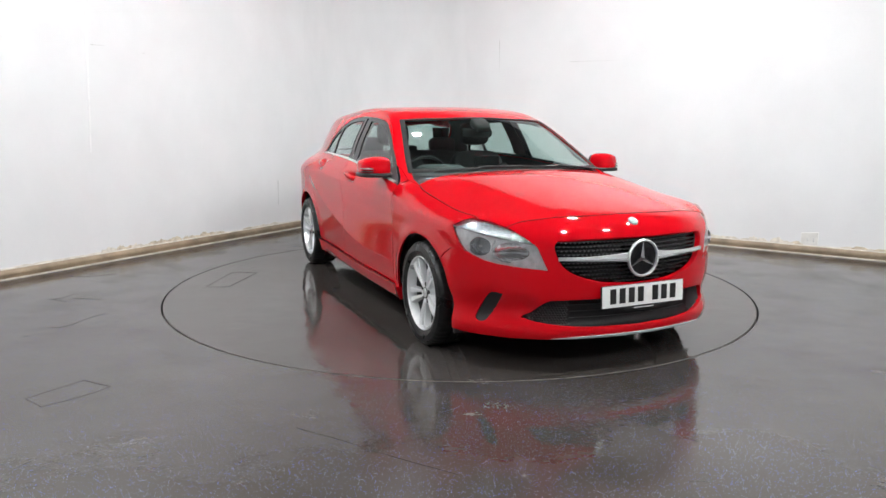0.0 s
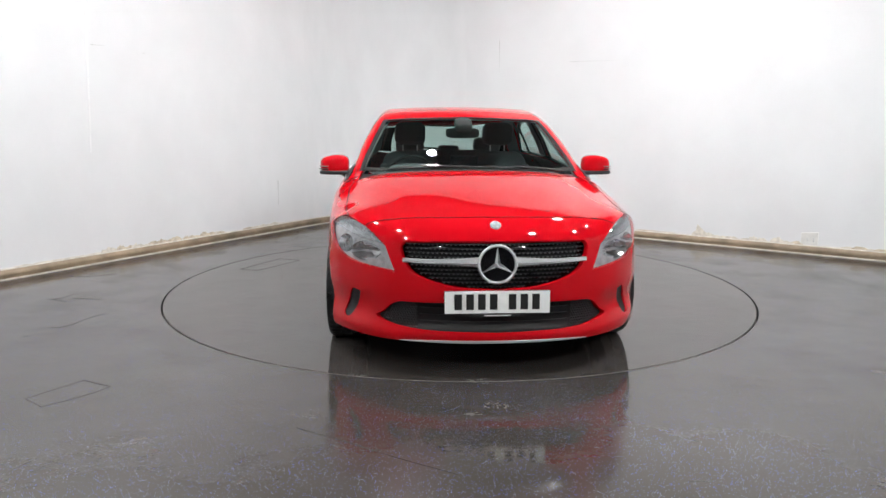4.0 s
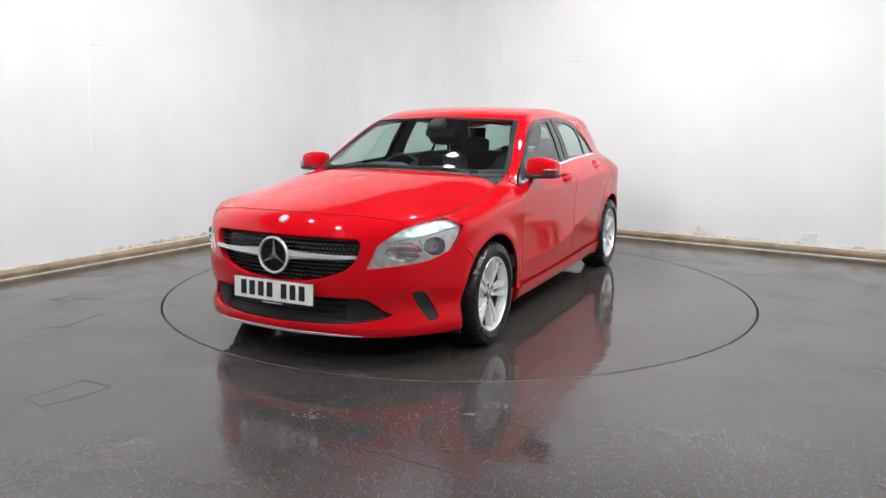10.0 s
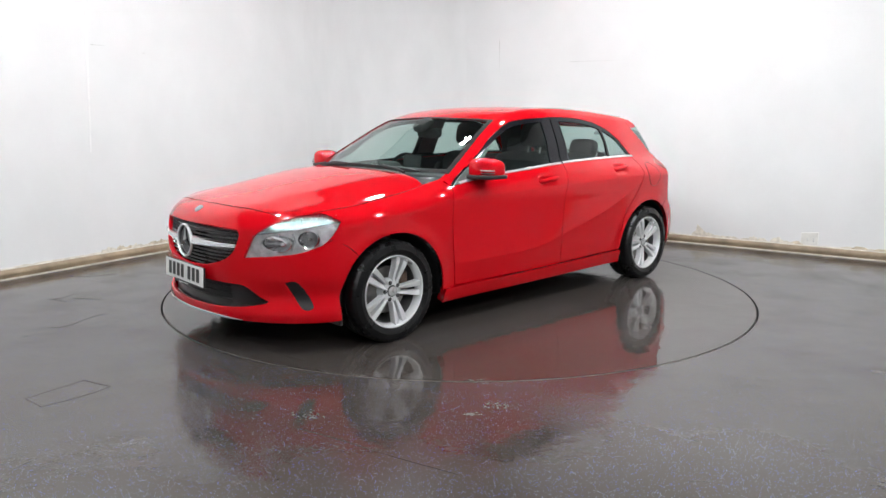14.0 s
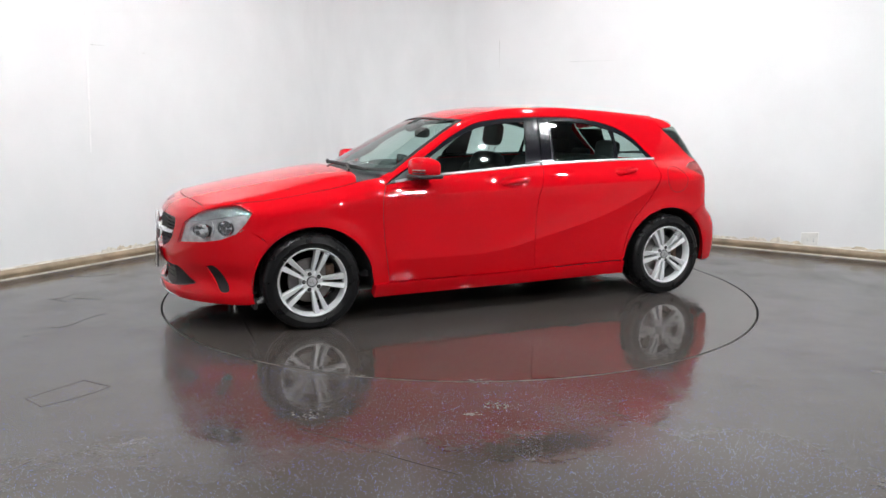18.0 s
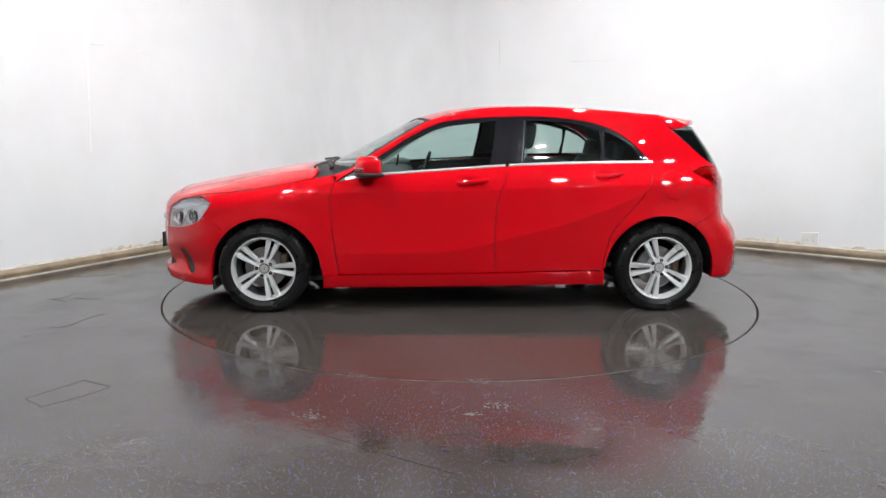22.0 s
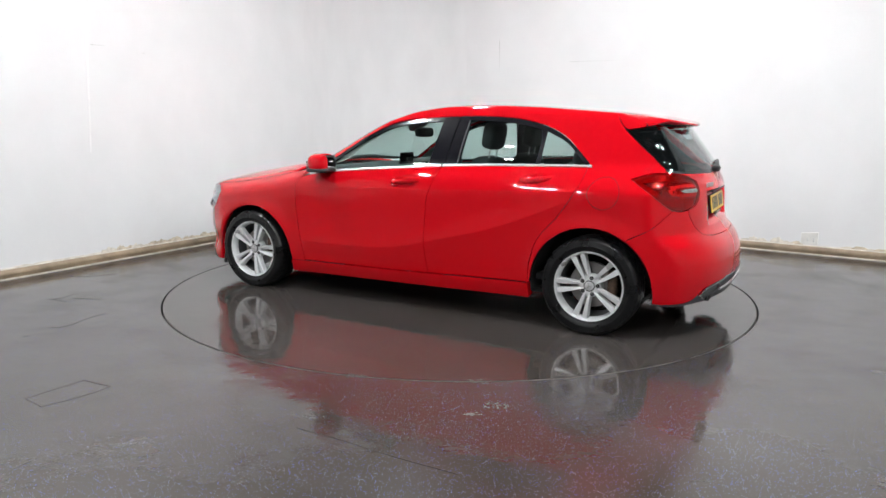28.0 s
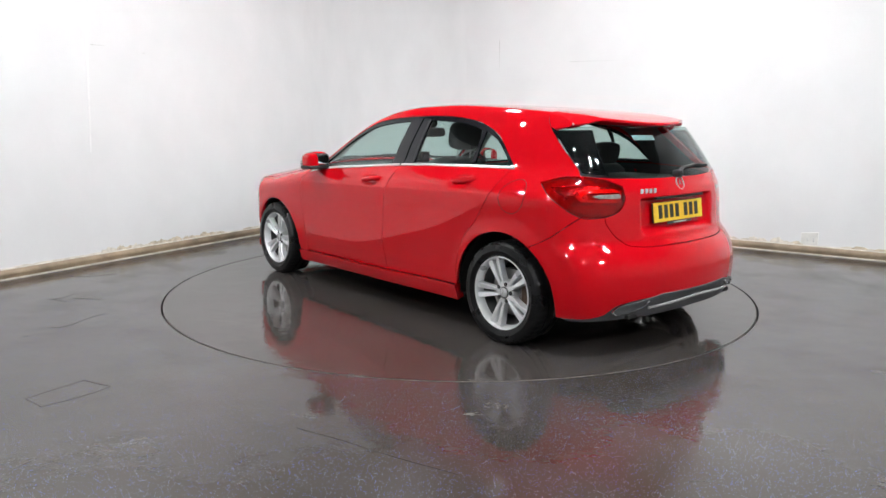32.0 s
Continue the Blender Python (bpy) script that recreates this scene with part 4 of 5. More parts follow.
    for nm, g in (("front_side_window", g1), ("rear_side_window", g2), ("quarter_window", g3)):
        panel(nm, "side", g, GLASS if nm[0] == "f" else REARGLASS, DOORS["front" if nm[0] == "f" else "rear"][0], level=-0.010, deep=0.004, gap=-0.004, pair=True)


def spoiler():
    """The roof's rear lip: it runs on from the roof, overhangs the rear window and turns under."""
    S = np.linspace(-1, 1, 61)
    end = rail(-1.40)[0]
    low_end = float(top_z(np.array(-1.585), np.array(0.56))) - 1.274
    V, F = [], []
    for s in S:
        yr = end[1] * s
        root = shape("top", np.array([[-1.442 + 0.042 * s * s, yr]]))[0]
        drop_r = float(top_z(np.array(root[0]), np.array(root[1]))) - root[2]
        drop_t = 0.004 + (low_end - 0.004) * float(sstep(0.70, 1.0, abs(s)))
        xt, yt = -1.785 + 0.20 * s * s, 0.560 * s
        col = []
        for t in np.linspace(0, 1, 14):
            x, y = root[0] + (xt - root[0]) * t, yr + (yt - yr) * t
            col.append((x, y, float(top_z(np.array(x), np.array(y))) - drop_r * (1 - t) - drop_t * t))
        tip = np.array(col[-1])
        for dx, dz in ((-0.003, -0.005), (0.0, -0.013), (0.02, -0.019), (0.06, -0.026), (0.12 * (1 - 0.6 * s * s), -0.03)):
            col.append(tuple(tip + [dx, 0, dz]))
        V += col
    n = len(col)
    for i in range(len(S) - 1):
        for j in range(n - 1):
            F.append((i * n + j, i * n + j + 1, (i + 1) * n + j + 1, (i + 1) * n + j))
    bm = bmesh.new()
    bm.from_mesh(made_mesh("roof_spoiler", V, F))
    bmesh.ops.recalc_face_normals(bm, faces=bm.faces)
    part("roof_spoiler", smooth(bm, 50), PAINT, car)
    part("brake_lamp", box((0.012, 0.34, 0.012), (-1.735, 0, 1.262), 0.003), DARKRED, car, "dark red high brake lamp")


build_panels()
spoiler()


# on the barrel, this dark grey has the shade behind the spokes painted in
BARREL = plain("rim_barrel", (0.10, 0.10, 0.102), rough=0.5, metal=0.3)


# ---- wheels ----
def spoke(bm, angle):
    """A pair of flat blades that widen from the hub to the rim, with a slot between them."""
    rows = []
    for t in np.linspace(0, 1, 9):
        r = 0.040 + t * 0.167
        half = 0.0070 + 0.0115 * t
        off = 0.0125 + 0.0185 * t
        y = 0.004 + 0.014 * math.sin(t * 2.1) + 0.004 * t
        rows.append((r, half, off, y))
    for sgn in (1, -1):
        rings = []
        for r, half, off, y in rows:
            c = sgn * off
            a, b = c - sgn * half, c + sgn * half
            pts = [(a, y - 0.040), (a, y - 0.009), (a + sgn * 0.0025, y - 0.004), (b - sgn * 0.003, y), (b, y - 0.004), (b + sgn * 0.003, y - 0.040)]
            rings.append([bm.verts.new(Matrix.Rotation(angle, 3, "Y") @ Vector((u, v, r))) for u, v in pts])
        for p, q in zip(rings, rings[1:]):
            for k in range(6):
                bm.faces.new((p[k], p[(k + 1) % 6], q[(k + 1) % 6], q[k]))


WHEEL_PHASE = {(1, 1): -20, (-1, 1): 22, (1, -1): 33, (-1, -1): 5}


def build_wheel(x, side):
    w = new("wheel")
    w.parent = car
    w.matrix_basis = Matrix.Translation((x, 0.777 * side, 0.302)) @ (Matrix() if side > 0 else Matrix.Rotation(math.pi, 4, "Z"))
    tyre = [(0.210, -0.095), (0.228, -0.108), (0.260, -0.1125), (0.286, -0.106), (0.301, -0.090), (0.3035, -0.06), (0.304, -0.032), (0.297, -0.030), (0.297, -0.024), (0.304, -0.022), (0.3045, 0.022), (0.297, 0.024), (0.297, 0.030), (0.304, 0.032), (0.3035, 0.06), (0.3015, 0.086), (0.299, 0.093), (0.293, 0.102), (0.285, 0.108), (0.2835, 0.1098), (0.268, 0.1135), (0.252, 0.1145), (0.250, 0.1155), (0.247, 0.1145), (0.236, 0.111), (0.2265, 0.106), (0.2245, 0.1065), (0.222, 0.103), (0.214, 0.097), (0.208, 0.09)]
    bm = lathe(tyre, 144)
    for v in bm.verts:
        r = math.hypot(v.co.x, v.co.z)
        if 0.288 < r < 0.3037 and 0.055 < abs(v.co.y) < 0.105 and round(math.atan2(v.co.z, v.co.x) / (2 * math.pi) * 144) % 3 == 0:
            v.co.x, v.co.z = v.co.x * (1 - 0.0045 / r), v.co.z * (1 - 0.0045 / r)
    part("tyre", smooth(bm, 30), RUBBER, w)
    rim = [(0.208, 0.086), (0.2145, 0.094), (0.2165, 0.098), (0.2165, 0.102), (0.214, 0.1045), (0.210, 0.1035), (0.2065, 0.098), (0.204, 0.088), (0.199, 0.078), (0.196, 0.066), (0.194, 0.05)]
    part("rim", smooth(lathe(rim, 96), 40), SILVER, w, "silver alloy rim")
    part("barrel", smooth(lathe([(0.1945, 0.051), (0.190, 0.02), (0.184, -0.03), (0.188, -0.085), (0.208, -0.098)], 64), 40), BARREL, w, "inner rim barrel with shade painted into its grey")
    phase = radians(WHEEL_PHASE[(1 if x > 0 else -1, side)])
    for i in range(5):
        bm = bmesh.new()
        spoke(bm, phase + i * 2 * math.pi / 5)
        bmesh.ops.recalc_face_normals(bm, faces=bm.faces)
        bmesh.ops.translate(bm, verts=bm.verts, vec=(0, 0.070, 0))
        part("spoke", smooth(bm, 25), SILVER, w, "silver twin spoke")
    hub = [(0.0001, 0.066), (0.030, 0.066), (0.034, 0.072), (0.048, 0.074), (0.066, 0.070), (0.072, 0.060), (0.074, 0.02)]
    part("hub", smooth(lathe(hub, 48), 40), SILVER, w)
    part("cap_seat", smooth(lathe([(0.028, 0.0755), (0.034, 0.0755), (0.0355, 0.073)], 32), 40), BLACK, w)
    part("centre_cap", smooth(lathe([(0.0001, 0.080), (0.020, 0.080), (0.0285, 0.0775), (0.0295, 0.066)], 32), 40), SATIN, w)
    for k in range(3):
        a = phase + k * 2 * math.pi / 3
        part("cap_figure", box((0.0028, 0.0015, 0.020), (0.010 * math.sin(a), 0.0807, 0.010 * math.cos(a)), 0.0, Matrix.Rotation(a, 4, "Y")), BARREL, w)
    for i in range(5):
        a = phase + (i + 0.5) * 2 * math.pi / 5
        at = (0.051 * math.sin(a), 0.0, 0.051 * math.cos(a))
        part("bolt_hole", lathe([(0.0001, 0.0752), (0.0112, 0.0752), (0.0125, 0.0745), (0.0125, 0.06)], 16, at=at), GAPBLACK, w, "dark bolt hole")
        part("wheel_bolt", lathe([(0.0001, 0.0775), (0.0058, 0.0775), (0.0068, 0.076), (0.0068, 0.070)], 6, at=at), BARREL, w)
    part("brake_disc", smooth(lathe([(0.06, 0.02), (0.138, 0.02), (0.140, 0.018), (0.140, -0.002), (0.06, -0.002)], 48), 40), DISC, w)
    part("brake_caliper", box((0.055, 0.07, 0.15), (-0.125 * side, 0.0, 0.02), 0.012), RUST, w)
    return w


for wx in (WHEEL_X, -WHEEL_X):
    for sd in (1, -1):
        build_wheel(wx, sd)


def underbody():
    bm = box((3.3, 1.5, 0.03), (0.0, 0, 0.215), 0.01)
    box((0.42, 0.96, 0.03), (1.82, 0, 0.225), 0.01, bm=bm)
    box((0.17, 1.50, 0.02), (1.75, 0, 0.240), 0.005, bm=bm)
    box((0.4, 1.1, 0.03), (-1.80, 0, 0.235), 0.01, bm=bm)
    part("underbody", bm, MATTEBLACK, car)
    for s in (1, -1):
        part("wheel_deflector", box((0.025, 0.26, 0.075), (1.695, 0.70 * s, 0.188), 0.006), BLACK, car)
    for cx, cz, r in (arch_f, arch_r):
        for s in (1, -1):
            bm = bmesh.new()
            a = np.radians(np.linspace(-8, 188, 30))
            rows = [[bm.verts.new((cx + (r + g) * math.cos(t), s * y, cz + (r + g) * math.sin(t))) for t in a] for y, g in ((0.845, 0.004), (0.80, 0.012), (0.50, 0.012))]
            for p, q in zip(rows, rows[1:]):
                for i in range(29):
                    bm.faces.new((p[i], p[i + 1], q[i + 1], q[i]))
            bm.faces.new(rows[-1])
            part("wheel_arch_liner", bm, MATTEBLACK, car)


underbody()


# ---- car details ----
def on_side(pts, level=0.0, flip=False):
    P = shape("side", np.array(pts, float), level)
    if flip:
        P = P * np.array([1, -1, 1])
    return [Vector(p) for p in P]


def on_front(pts, level=0.0, view="front"):
    return [Vector(p) for p in shape(view, np.array(pts, float), level)]


def strip(points, wide, thick, bm=None):
    """A flat band along points on the body, standing thick above it."""
    bm = bm or bmesh.new()
    P = np.array([tuple(p) for p in points])
    N = facing(P)
    T = np.gradient(P, axis=0)
    T /= np.linalg.norm(T, axis=1)[:, None]
    B = np.cross(N, T)
    rings = []
    for i, (p, n, b) in enumerate(zip(P, N, B)):
        w = wide[i] if isinstance(wide, (list, tuple, np.ndarray)) else wide
        ring = [p - b * w / 2, p - b * w * 0.42 + n * thick, p + b * w * 0.42 + n * thick, p + b * w / 2]
        rings.append([bm.verts.new(Vector(q)) for q in ring])
    for a, c in zip(rings, rings[1:]):
        for k in range(4):
            bm.faces.new((a[k], a[(k + 1) % 4], c[(k + 1) % 4], c[k]))
    bm.faces.new(rings[0])
    bm.faces.new(rings[-1][::-1])
    bmesh.ops.recalc_face_normals(bm, faces=bm.faces)
    return smooth(bm, 40)


BEAD = plain("dark_grey_trim", (0.035, 0.036, 0.039), rough=0.5, scale=60)


def side_strips():
    for fl in (False, True):
        a = belt[(belt[:, 0] < 0.80) & (belt[:, 0] > -0.285)] + [0, 0.004]
        b = belt[(belt[:, 0] < -0.30) & (belt[:, 0] > -1.305)] + [0, 0.004]
        for seg, dr in ((a, "front"), (b, "rear")):
            part("belt_trim", strip(on_side(seg, 0.0, fl), 0.019, 0.006), SATIN, DOORS[dr][int(fl)], "polished chrome window strip")
        for x0, z0, x1, z1 in ((0.055, 0.876, -0.165, 0.902), (-0.875, 0.919, -1.095, 0.945)):
            t = np.linspace(0, 1, 15)
            pts = np.stack([x0 + (x1 - x0) * t, z0 + (z1 - z0) * t], 1)
            lev = 0.004 + 0.030 * np.minimum(1, np.sin(np.pi * t) * 2.2)
            flat = shape("side", pts + [0, 0.03], 0.0)[:, 1].copy()
            P = np.stack([pts[:, 0], flat + lev - 0.002, pts[:, 1]], 1) * np.array([1, -1 if fl else 1, 1])
            h = part("door_handle", smooth(tube([tuple(p) for p in P], [0.013 + 0.004 * math.sin(math.pi * u) for u in t], 10, flat=1.1), 50), PAINT, DOORS["front" if x0 > 0 else "rear"][int(fl)])
        seam = np.stack([np.linspace(-0.302, -0.345, 14), np.linspace(1.0, 1.312, 14)], 1)
        part("frame_seam", strip(on_side(seam, -0.002, fl), 0.007, 0.004), GLOSSBLACK, DOORS["rear"][int(fl)])
        edge = np.stack([np.linspace(-0.395, -0.425, 14), np.linspace(1.008, 1.296, 14)], 1)
        part("frame_bead", strip(on_side(edge, -0.003, fl), 0.007, 0.003), BEAD, DOORS["rear"][int(fl)])
        if fl:
            continue
        sail = outline([(0.845, 0.892), (0.60, 0.930)], [(0.60, 0.930), (0.635, 0.988)], [(0.635, 0.988), (0.66, 0.997), (0.845, 0.892)])
        panel("mirror_sail", "side", sail, BEAD, DOORS["front"][0], level=0.001, deep=0.004, gap=0.001, pair=True, label="dark grey mirror mount")
    ring = ring2(-1.417, 0.868, 0.094, 56)
    ring = np.vstack([ring, ring[:1]])
    part("fuel_flap_groove", tube(on_side(ring, 0.0002), 0.0016, 6), GAPBLACK, DOORS["side"][0])
    panel("fuel_flap", "side", ring2(-1.417, 0.868, 0.0915, 48), PAINT, DOORS["side"][0], level=0.0016, deep=0.003)


def bonnet_seams():
    """Dark grooves where the bonnet meets the nose and the wings."""
    front = np.vstack([hood_front[::-1] * [1, -1], hood_front[1:]])
    bonnet = bpy.data.objects["bonnet"]
    part("bonnet_groove", tube([Vector(p) for p in shape("top", front, 0.0004)], 0.0017, 6), GAPBLACK, bonnet)
    line = hood_side[len(brow) - 1:]
    for s in (1, -1):
        part("bonnet_groove", tube([Vector(p) for p in shape("top", line * [1, s], 0.0004)], 0.0017, 6), GAPBLACK, bonnet)


def mirrors():
    for s in (1, -1):
        m = new("wing_mirror")
        m.parent = car
        cap = blob((0.215, 0.198, 0.138), (0, 0, 0), 0.58, n=36)
        for v in cap.verts:
            v.co.x *= 0.88 if v.co.x > 0 else 0.62
            v.co.z *= 1 - 0.25 * max(0, v.co.y * s / 0.1) * (1 if v.co.z > 0 else 0.2)
            v.co.x -= 0.32 * max(0, v.co.y * s)
        bmesh.ops.bisect_plane(cap, geom=cap.verts[:] + cap.edges[:] + cap.faces[:], plane_co=(0, 0, -0.040), plane_no=(0, 0, 1), clear_inner=True)
        edges = [e for e in cap.edges if e.is_boundary]
        bmesh.ops.holes_fill(cap, edges=edges)
        part("cap", cap, PAINT, m)
        base = blob((0.182, 0.208, 0.032), (0.010, 0, -0.050), 0.45, n=28)
        for v in base.verts:
            v.co.x -= 0.32 * max(0, v.co.y * s)
        part("base", base, BLACK, m, "black plastic mirror base")
        foot = tube([(0.02, -0.06 * s, -0.052), (0.045, -0.12 * s, -0.062), (0.065, -0.165 * s, -0.072)], [0.040, 0.036, 0.046], 10, flat=0.6)
        part("foot", smooth(foot, 60), BLACK, m)
        part("rear_frame", blob((0.018, 0.172, 0.098), (-0.060, 0.0, 0.008), 0.5, pose(0, 0, 0, 0, 0, -6 * s)), BLACK, m)
        part("mirror_glass", blob((0.004, 0.155, 0.075), (-0.0695, 0.0, 0.008), 0.4, pose(0, 0, 0, 0, 0, -6 * s)), MIRROR, m, "reflecting mirror glass")
        for k, dz in enumerate((-0.008, -0.022)):
            pts = [(0.022 + 0.074 * math.cos(a), s * (0.097 * math.sin(a) + 0.004), dz - 0.004 * k) for a in np.linspace(0.35, 1.45, 10)]
            part("indicator", smooth(tube(pts, 0.0045, 6), 60), CLEARLAMP if k == 0 else BLACK, m, "slim indicator lens" if k == 0 else "")
        m.matrix_basis = Matrix.Translation((0.628, 0.910 * s, 0.992))


def number_plate(name, x, z, rear):
    pl = new(name)
    pl.parent = car
    s = -1 if rear else 1
    tilt = pose(0, 0, 0, 0, -3 if not rear else 8, 0)
    part("backing", box((0.012, 0.522, 0.114), (0, 0, 0.001), 0.003), BLACK, pl)
    part("face", box((0.004, 0.518, 0.110), (0.0065 * s, 0, 0.001), 0.001), PLATEYELLOW if rear else PLATEWHITE, pl, "yellow plate face" if rear else "white plate face")
    for i, u in enumerate((-0.205, -0.147, -0.089, -0.031, 0.062, 0.12, 0.178)):
        part("character_bar", box((0.002, 0.037, 0.077), (0.0090 * s, s * (u + 0.012), 0.003), 0.0), INK, pl, "plain black bar")
    part("strip", box((0.004, 0.26, 0.013), (0.008 * s, 0, -0.0645), 0.001), BLACK, pl)
    part("print_bar", box((0.002, 0.13, 0.005), (0.0105 * s, 0, -0.0645), 0.0), WHITEINK, pl)
    pl.matrix_basis = Matrix.Translation((x, 0, z)) @ tilt
    return pl


def emblem(name, at, r, pitch, facing_rear=False):
    """A round badge with a three-armed figure, as plain shapes."""
    e = new(name)
    e.parent = car
    n = 12
    prof = [(r - 0.075 * r + 0.075 * r * math.cos(a), 0.10 * r * math.sin(a) + 0.05 * r) for a in np.linspace(0, 2 * math.pi, n, endpoint=False)]
    part("ring", smooth(lathe(prof, 64, "x", closed=True), 60), SATIN, e, "bright metal ring")
    part("backing", lathe([(0.0001, 0.0), (r * 0.9, 0.0), (r * 0.9, -0.01)], 48, "x"), GLOSSBLACK if not facing_rear else PAINT, e)
    bm = bmesh.new()
    c = bm.verts.new((0.16 * r, 0, 0))
    tips, valleys = [], []
    for k in range(3):
        a = math.pi / 2 + k * 2 * math.pi / 3
        tips.append(bm.verts.new((0.03 * r, 0.92 * r * math.cos(a), 0.92 * r * math.sin(a))))
        b = a + math.pi / 3
        valleys.append(bm.verts.new((0.03 * r, 0.15 * r * math.cos(b), 0.15 * r * math.sin(b))))
    for k in range(3):
        bm.faces.new((c, tips[k], valleys[k]))
        bm.faces.new((c, valleys[k], tips[(k + 1) % 3]))
    bmesh.ops.recalc_face_normals(bm, faces=bm.faces)
    part("figure", bm, CHROME, e)
    e.matrix_basis = Matrix.Translation(at) @ pose(0, 0, 0, 0, pitch, 180 if facing_rear else 0)


def grille():
    # studs on fine bars behind the opening
    g = new("grille")
    g.parent = car
    verts, faces = [], []
    wide = spl([0.455, 0.50, 0.53, 0.57, 0.66, 0.71], [0.02, 0.30, 0.38, 0.435, 0.468, 0.45])
    cells = []
    for row, z in enumerate(np.arange(0.475, 0.702, 0.0205)):
        ymax = float(wide(z))
        cells += [ff(y, z) for y in np.arange(-0.46 + (row % 2) * 0.0115, 0.461, 0.023) if abs(y) < ymax - 0.012]
        bar = [ff(y, z) for y in np.linspace(-ymax + 0.004, ymax - 0.004, 31)]
        part("grille_bar", strip(on_front(bar, -0.044), 0.006, 0.010), BLACK, g)
    for P in shape("front", np.array(cells), -0.030):
        k, z = len(verts), P[2]
        verts += [(P[0] + 0.007, P[1], z), (P[0] - 0.004, P[1] - 0.007, z), (P[0] - 0.004, P[1], z + 0.0045), (P[0] - 0.004, P[1] + 0.007, z), (P[0] - 0.004, P[1], z - 0.0045)]
        faces += [(k, k + 1, k + 4), (k, k + 4, k + 3), (k, k + 3, k + 2), (k, k + 2, k + 1)]
    studs = link("grille_studs", made_mesh("grille_studs", verts, faces), STUD, g, "rows of small dark silver studs")
    for s in (1, -1):
        y = np.linspace(0.085, 0.458, 22)
        pts = [ff(s * v, 0.601 + 0.012 * v) for v in y]
        part("louvre", strip(on_front(pts, -0.006), [0.017 + 0.036 * (1 - (v - 0.085) / 0.373) ** 2 for v in y], 0.014), SATIN, g, "satin silver louvre")
        low = [ff(s * v, 0.593 + 0.012 * v) for v in y]
        part("louvre_edge", strip(on_front(low, 0.0085), [0.004 + 0.008 * (1 - (v - 0.085) / 0.373) for v in y], 0.003), CHROME, g, "bright edge of the louvre")
    emblem("front_emblem", (2.207, 0, 0.594), 0.099, -2)
    # bonnet badge
    part("badge", smooth(lathe([(0.0001, 0.006), (0.016, 0.0055), (0.024, 0.0045), (0.027, 0.0015), (0.027, -0.006)], 32, "x", at=(0, 0, 0)), 50), BADGE, car, "small round silver badge").matrix_basis = Matrix.Translation((2.118, 0, 0.774)) @ pose(0, 0, 0, 0, -52, 0)
    # lower intake: fine side meshes and a plain middle
    for s in (1, -1):
        verts, faces, cells = [], [], []
        for r, z in enumerate(np.arange(0.268, 0.392, 0.0125)):
            cells += [ff(s * y, z) for y in np.arange(0.40 + (r % 2) * 0.007, 0.585, 0.014) if 0.262 + max(0, y - 0.40) * 0.14 < z < 0.385 - max(0, y - 0.49)]
        places = shape("front", np.array(cells), -0.020)
        for P, n in zip(places, facing(places)):
            t = np.array([-n[1], n[0], 0])
            k = len(verts)
            for back, rad in ((0, 0.0068), (0.005, 0.0045)):
                verts += [tuple(P - n * back + t * rad * math.cos(a * math.pi / 3) + np.array([0, 0, rad * math.sin(a * math.pi / 3)])) for a in range(6)]
            faces += [(k + a, k + (a + 1) % 6, k + 6 + (a + 1) % 6, k + 6 + a) for a in range(6)]
        link("intake_mesh", made_mesh("intake_mesh", verts, faces), TRIM, g, "grey honeycomb mesh")
    for z in (0.29, 0.325, 0.36):
        part("intake_bar", strip(on_front([ff(y, z) for y in np.linspace(-0.385, 0.385, 31)], -0.035), 0.008, 0.008), BLACK, g)
    lip = [ff(y, 0.201 - 0.008 * (y / 0.48) ** 4) for y in np.linspace(-0.48, 0.48, 41)]
    part("lip_trim", strip(on_front(lip, 0.0), [0.0145 * (1.04 - v ** 4) for v in np.linspace(-1, 1, 41)], 0.004), SATIN, car, "chrome strip under the front bumper")


STUD = plain("stud_silver", (0.16, 0.16, 0.165), rough=0.3, metal=0.8)


LAMP1, LAMP2 = fa(1.855, 0.766, 0.646), fa(1.985, 0.655, 0.626)


def bowl(at, r, deep, way, material, parent, wide=1.18, bulb=True):
    prof = [(r * t, deep * (t * t - 1)) for t in np.linspace(0.02, 1, 8)] + [(r * 1.06, 0.002), (r * 1.08, -0.004)]
    bm = lathe(prof, 22, "z")
    for v in bm.verts:
        v.co.x *= wide
    ob = part("reflector", bm, material, parent, "bright faceted reflector bowl")
    ob.matrix_basis = Matrix.Translation(at) @ Vector(way).to_track_quat("Z", "Y").to_matrix().to_4x4()
    if not bulb:
        return
    b = part("bulb_cap", smooth(lathe([(0.0001, -deep * 0.15), (r * 0.17, -deep * 0.2), (r * 0.20, -deep * 0.5), (r * 0.2, -deep * 0.98)], 20, "z"), 40), CHROME, parent)
    b.matrix_basis = ob.matrix_basis.copy()


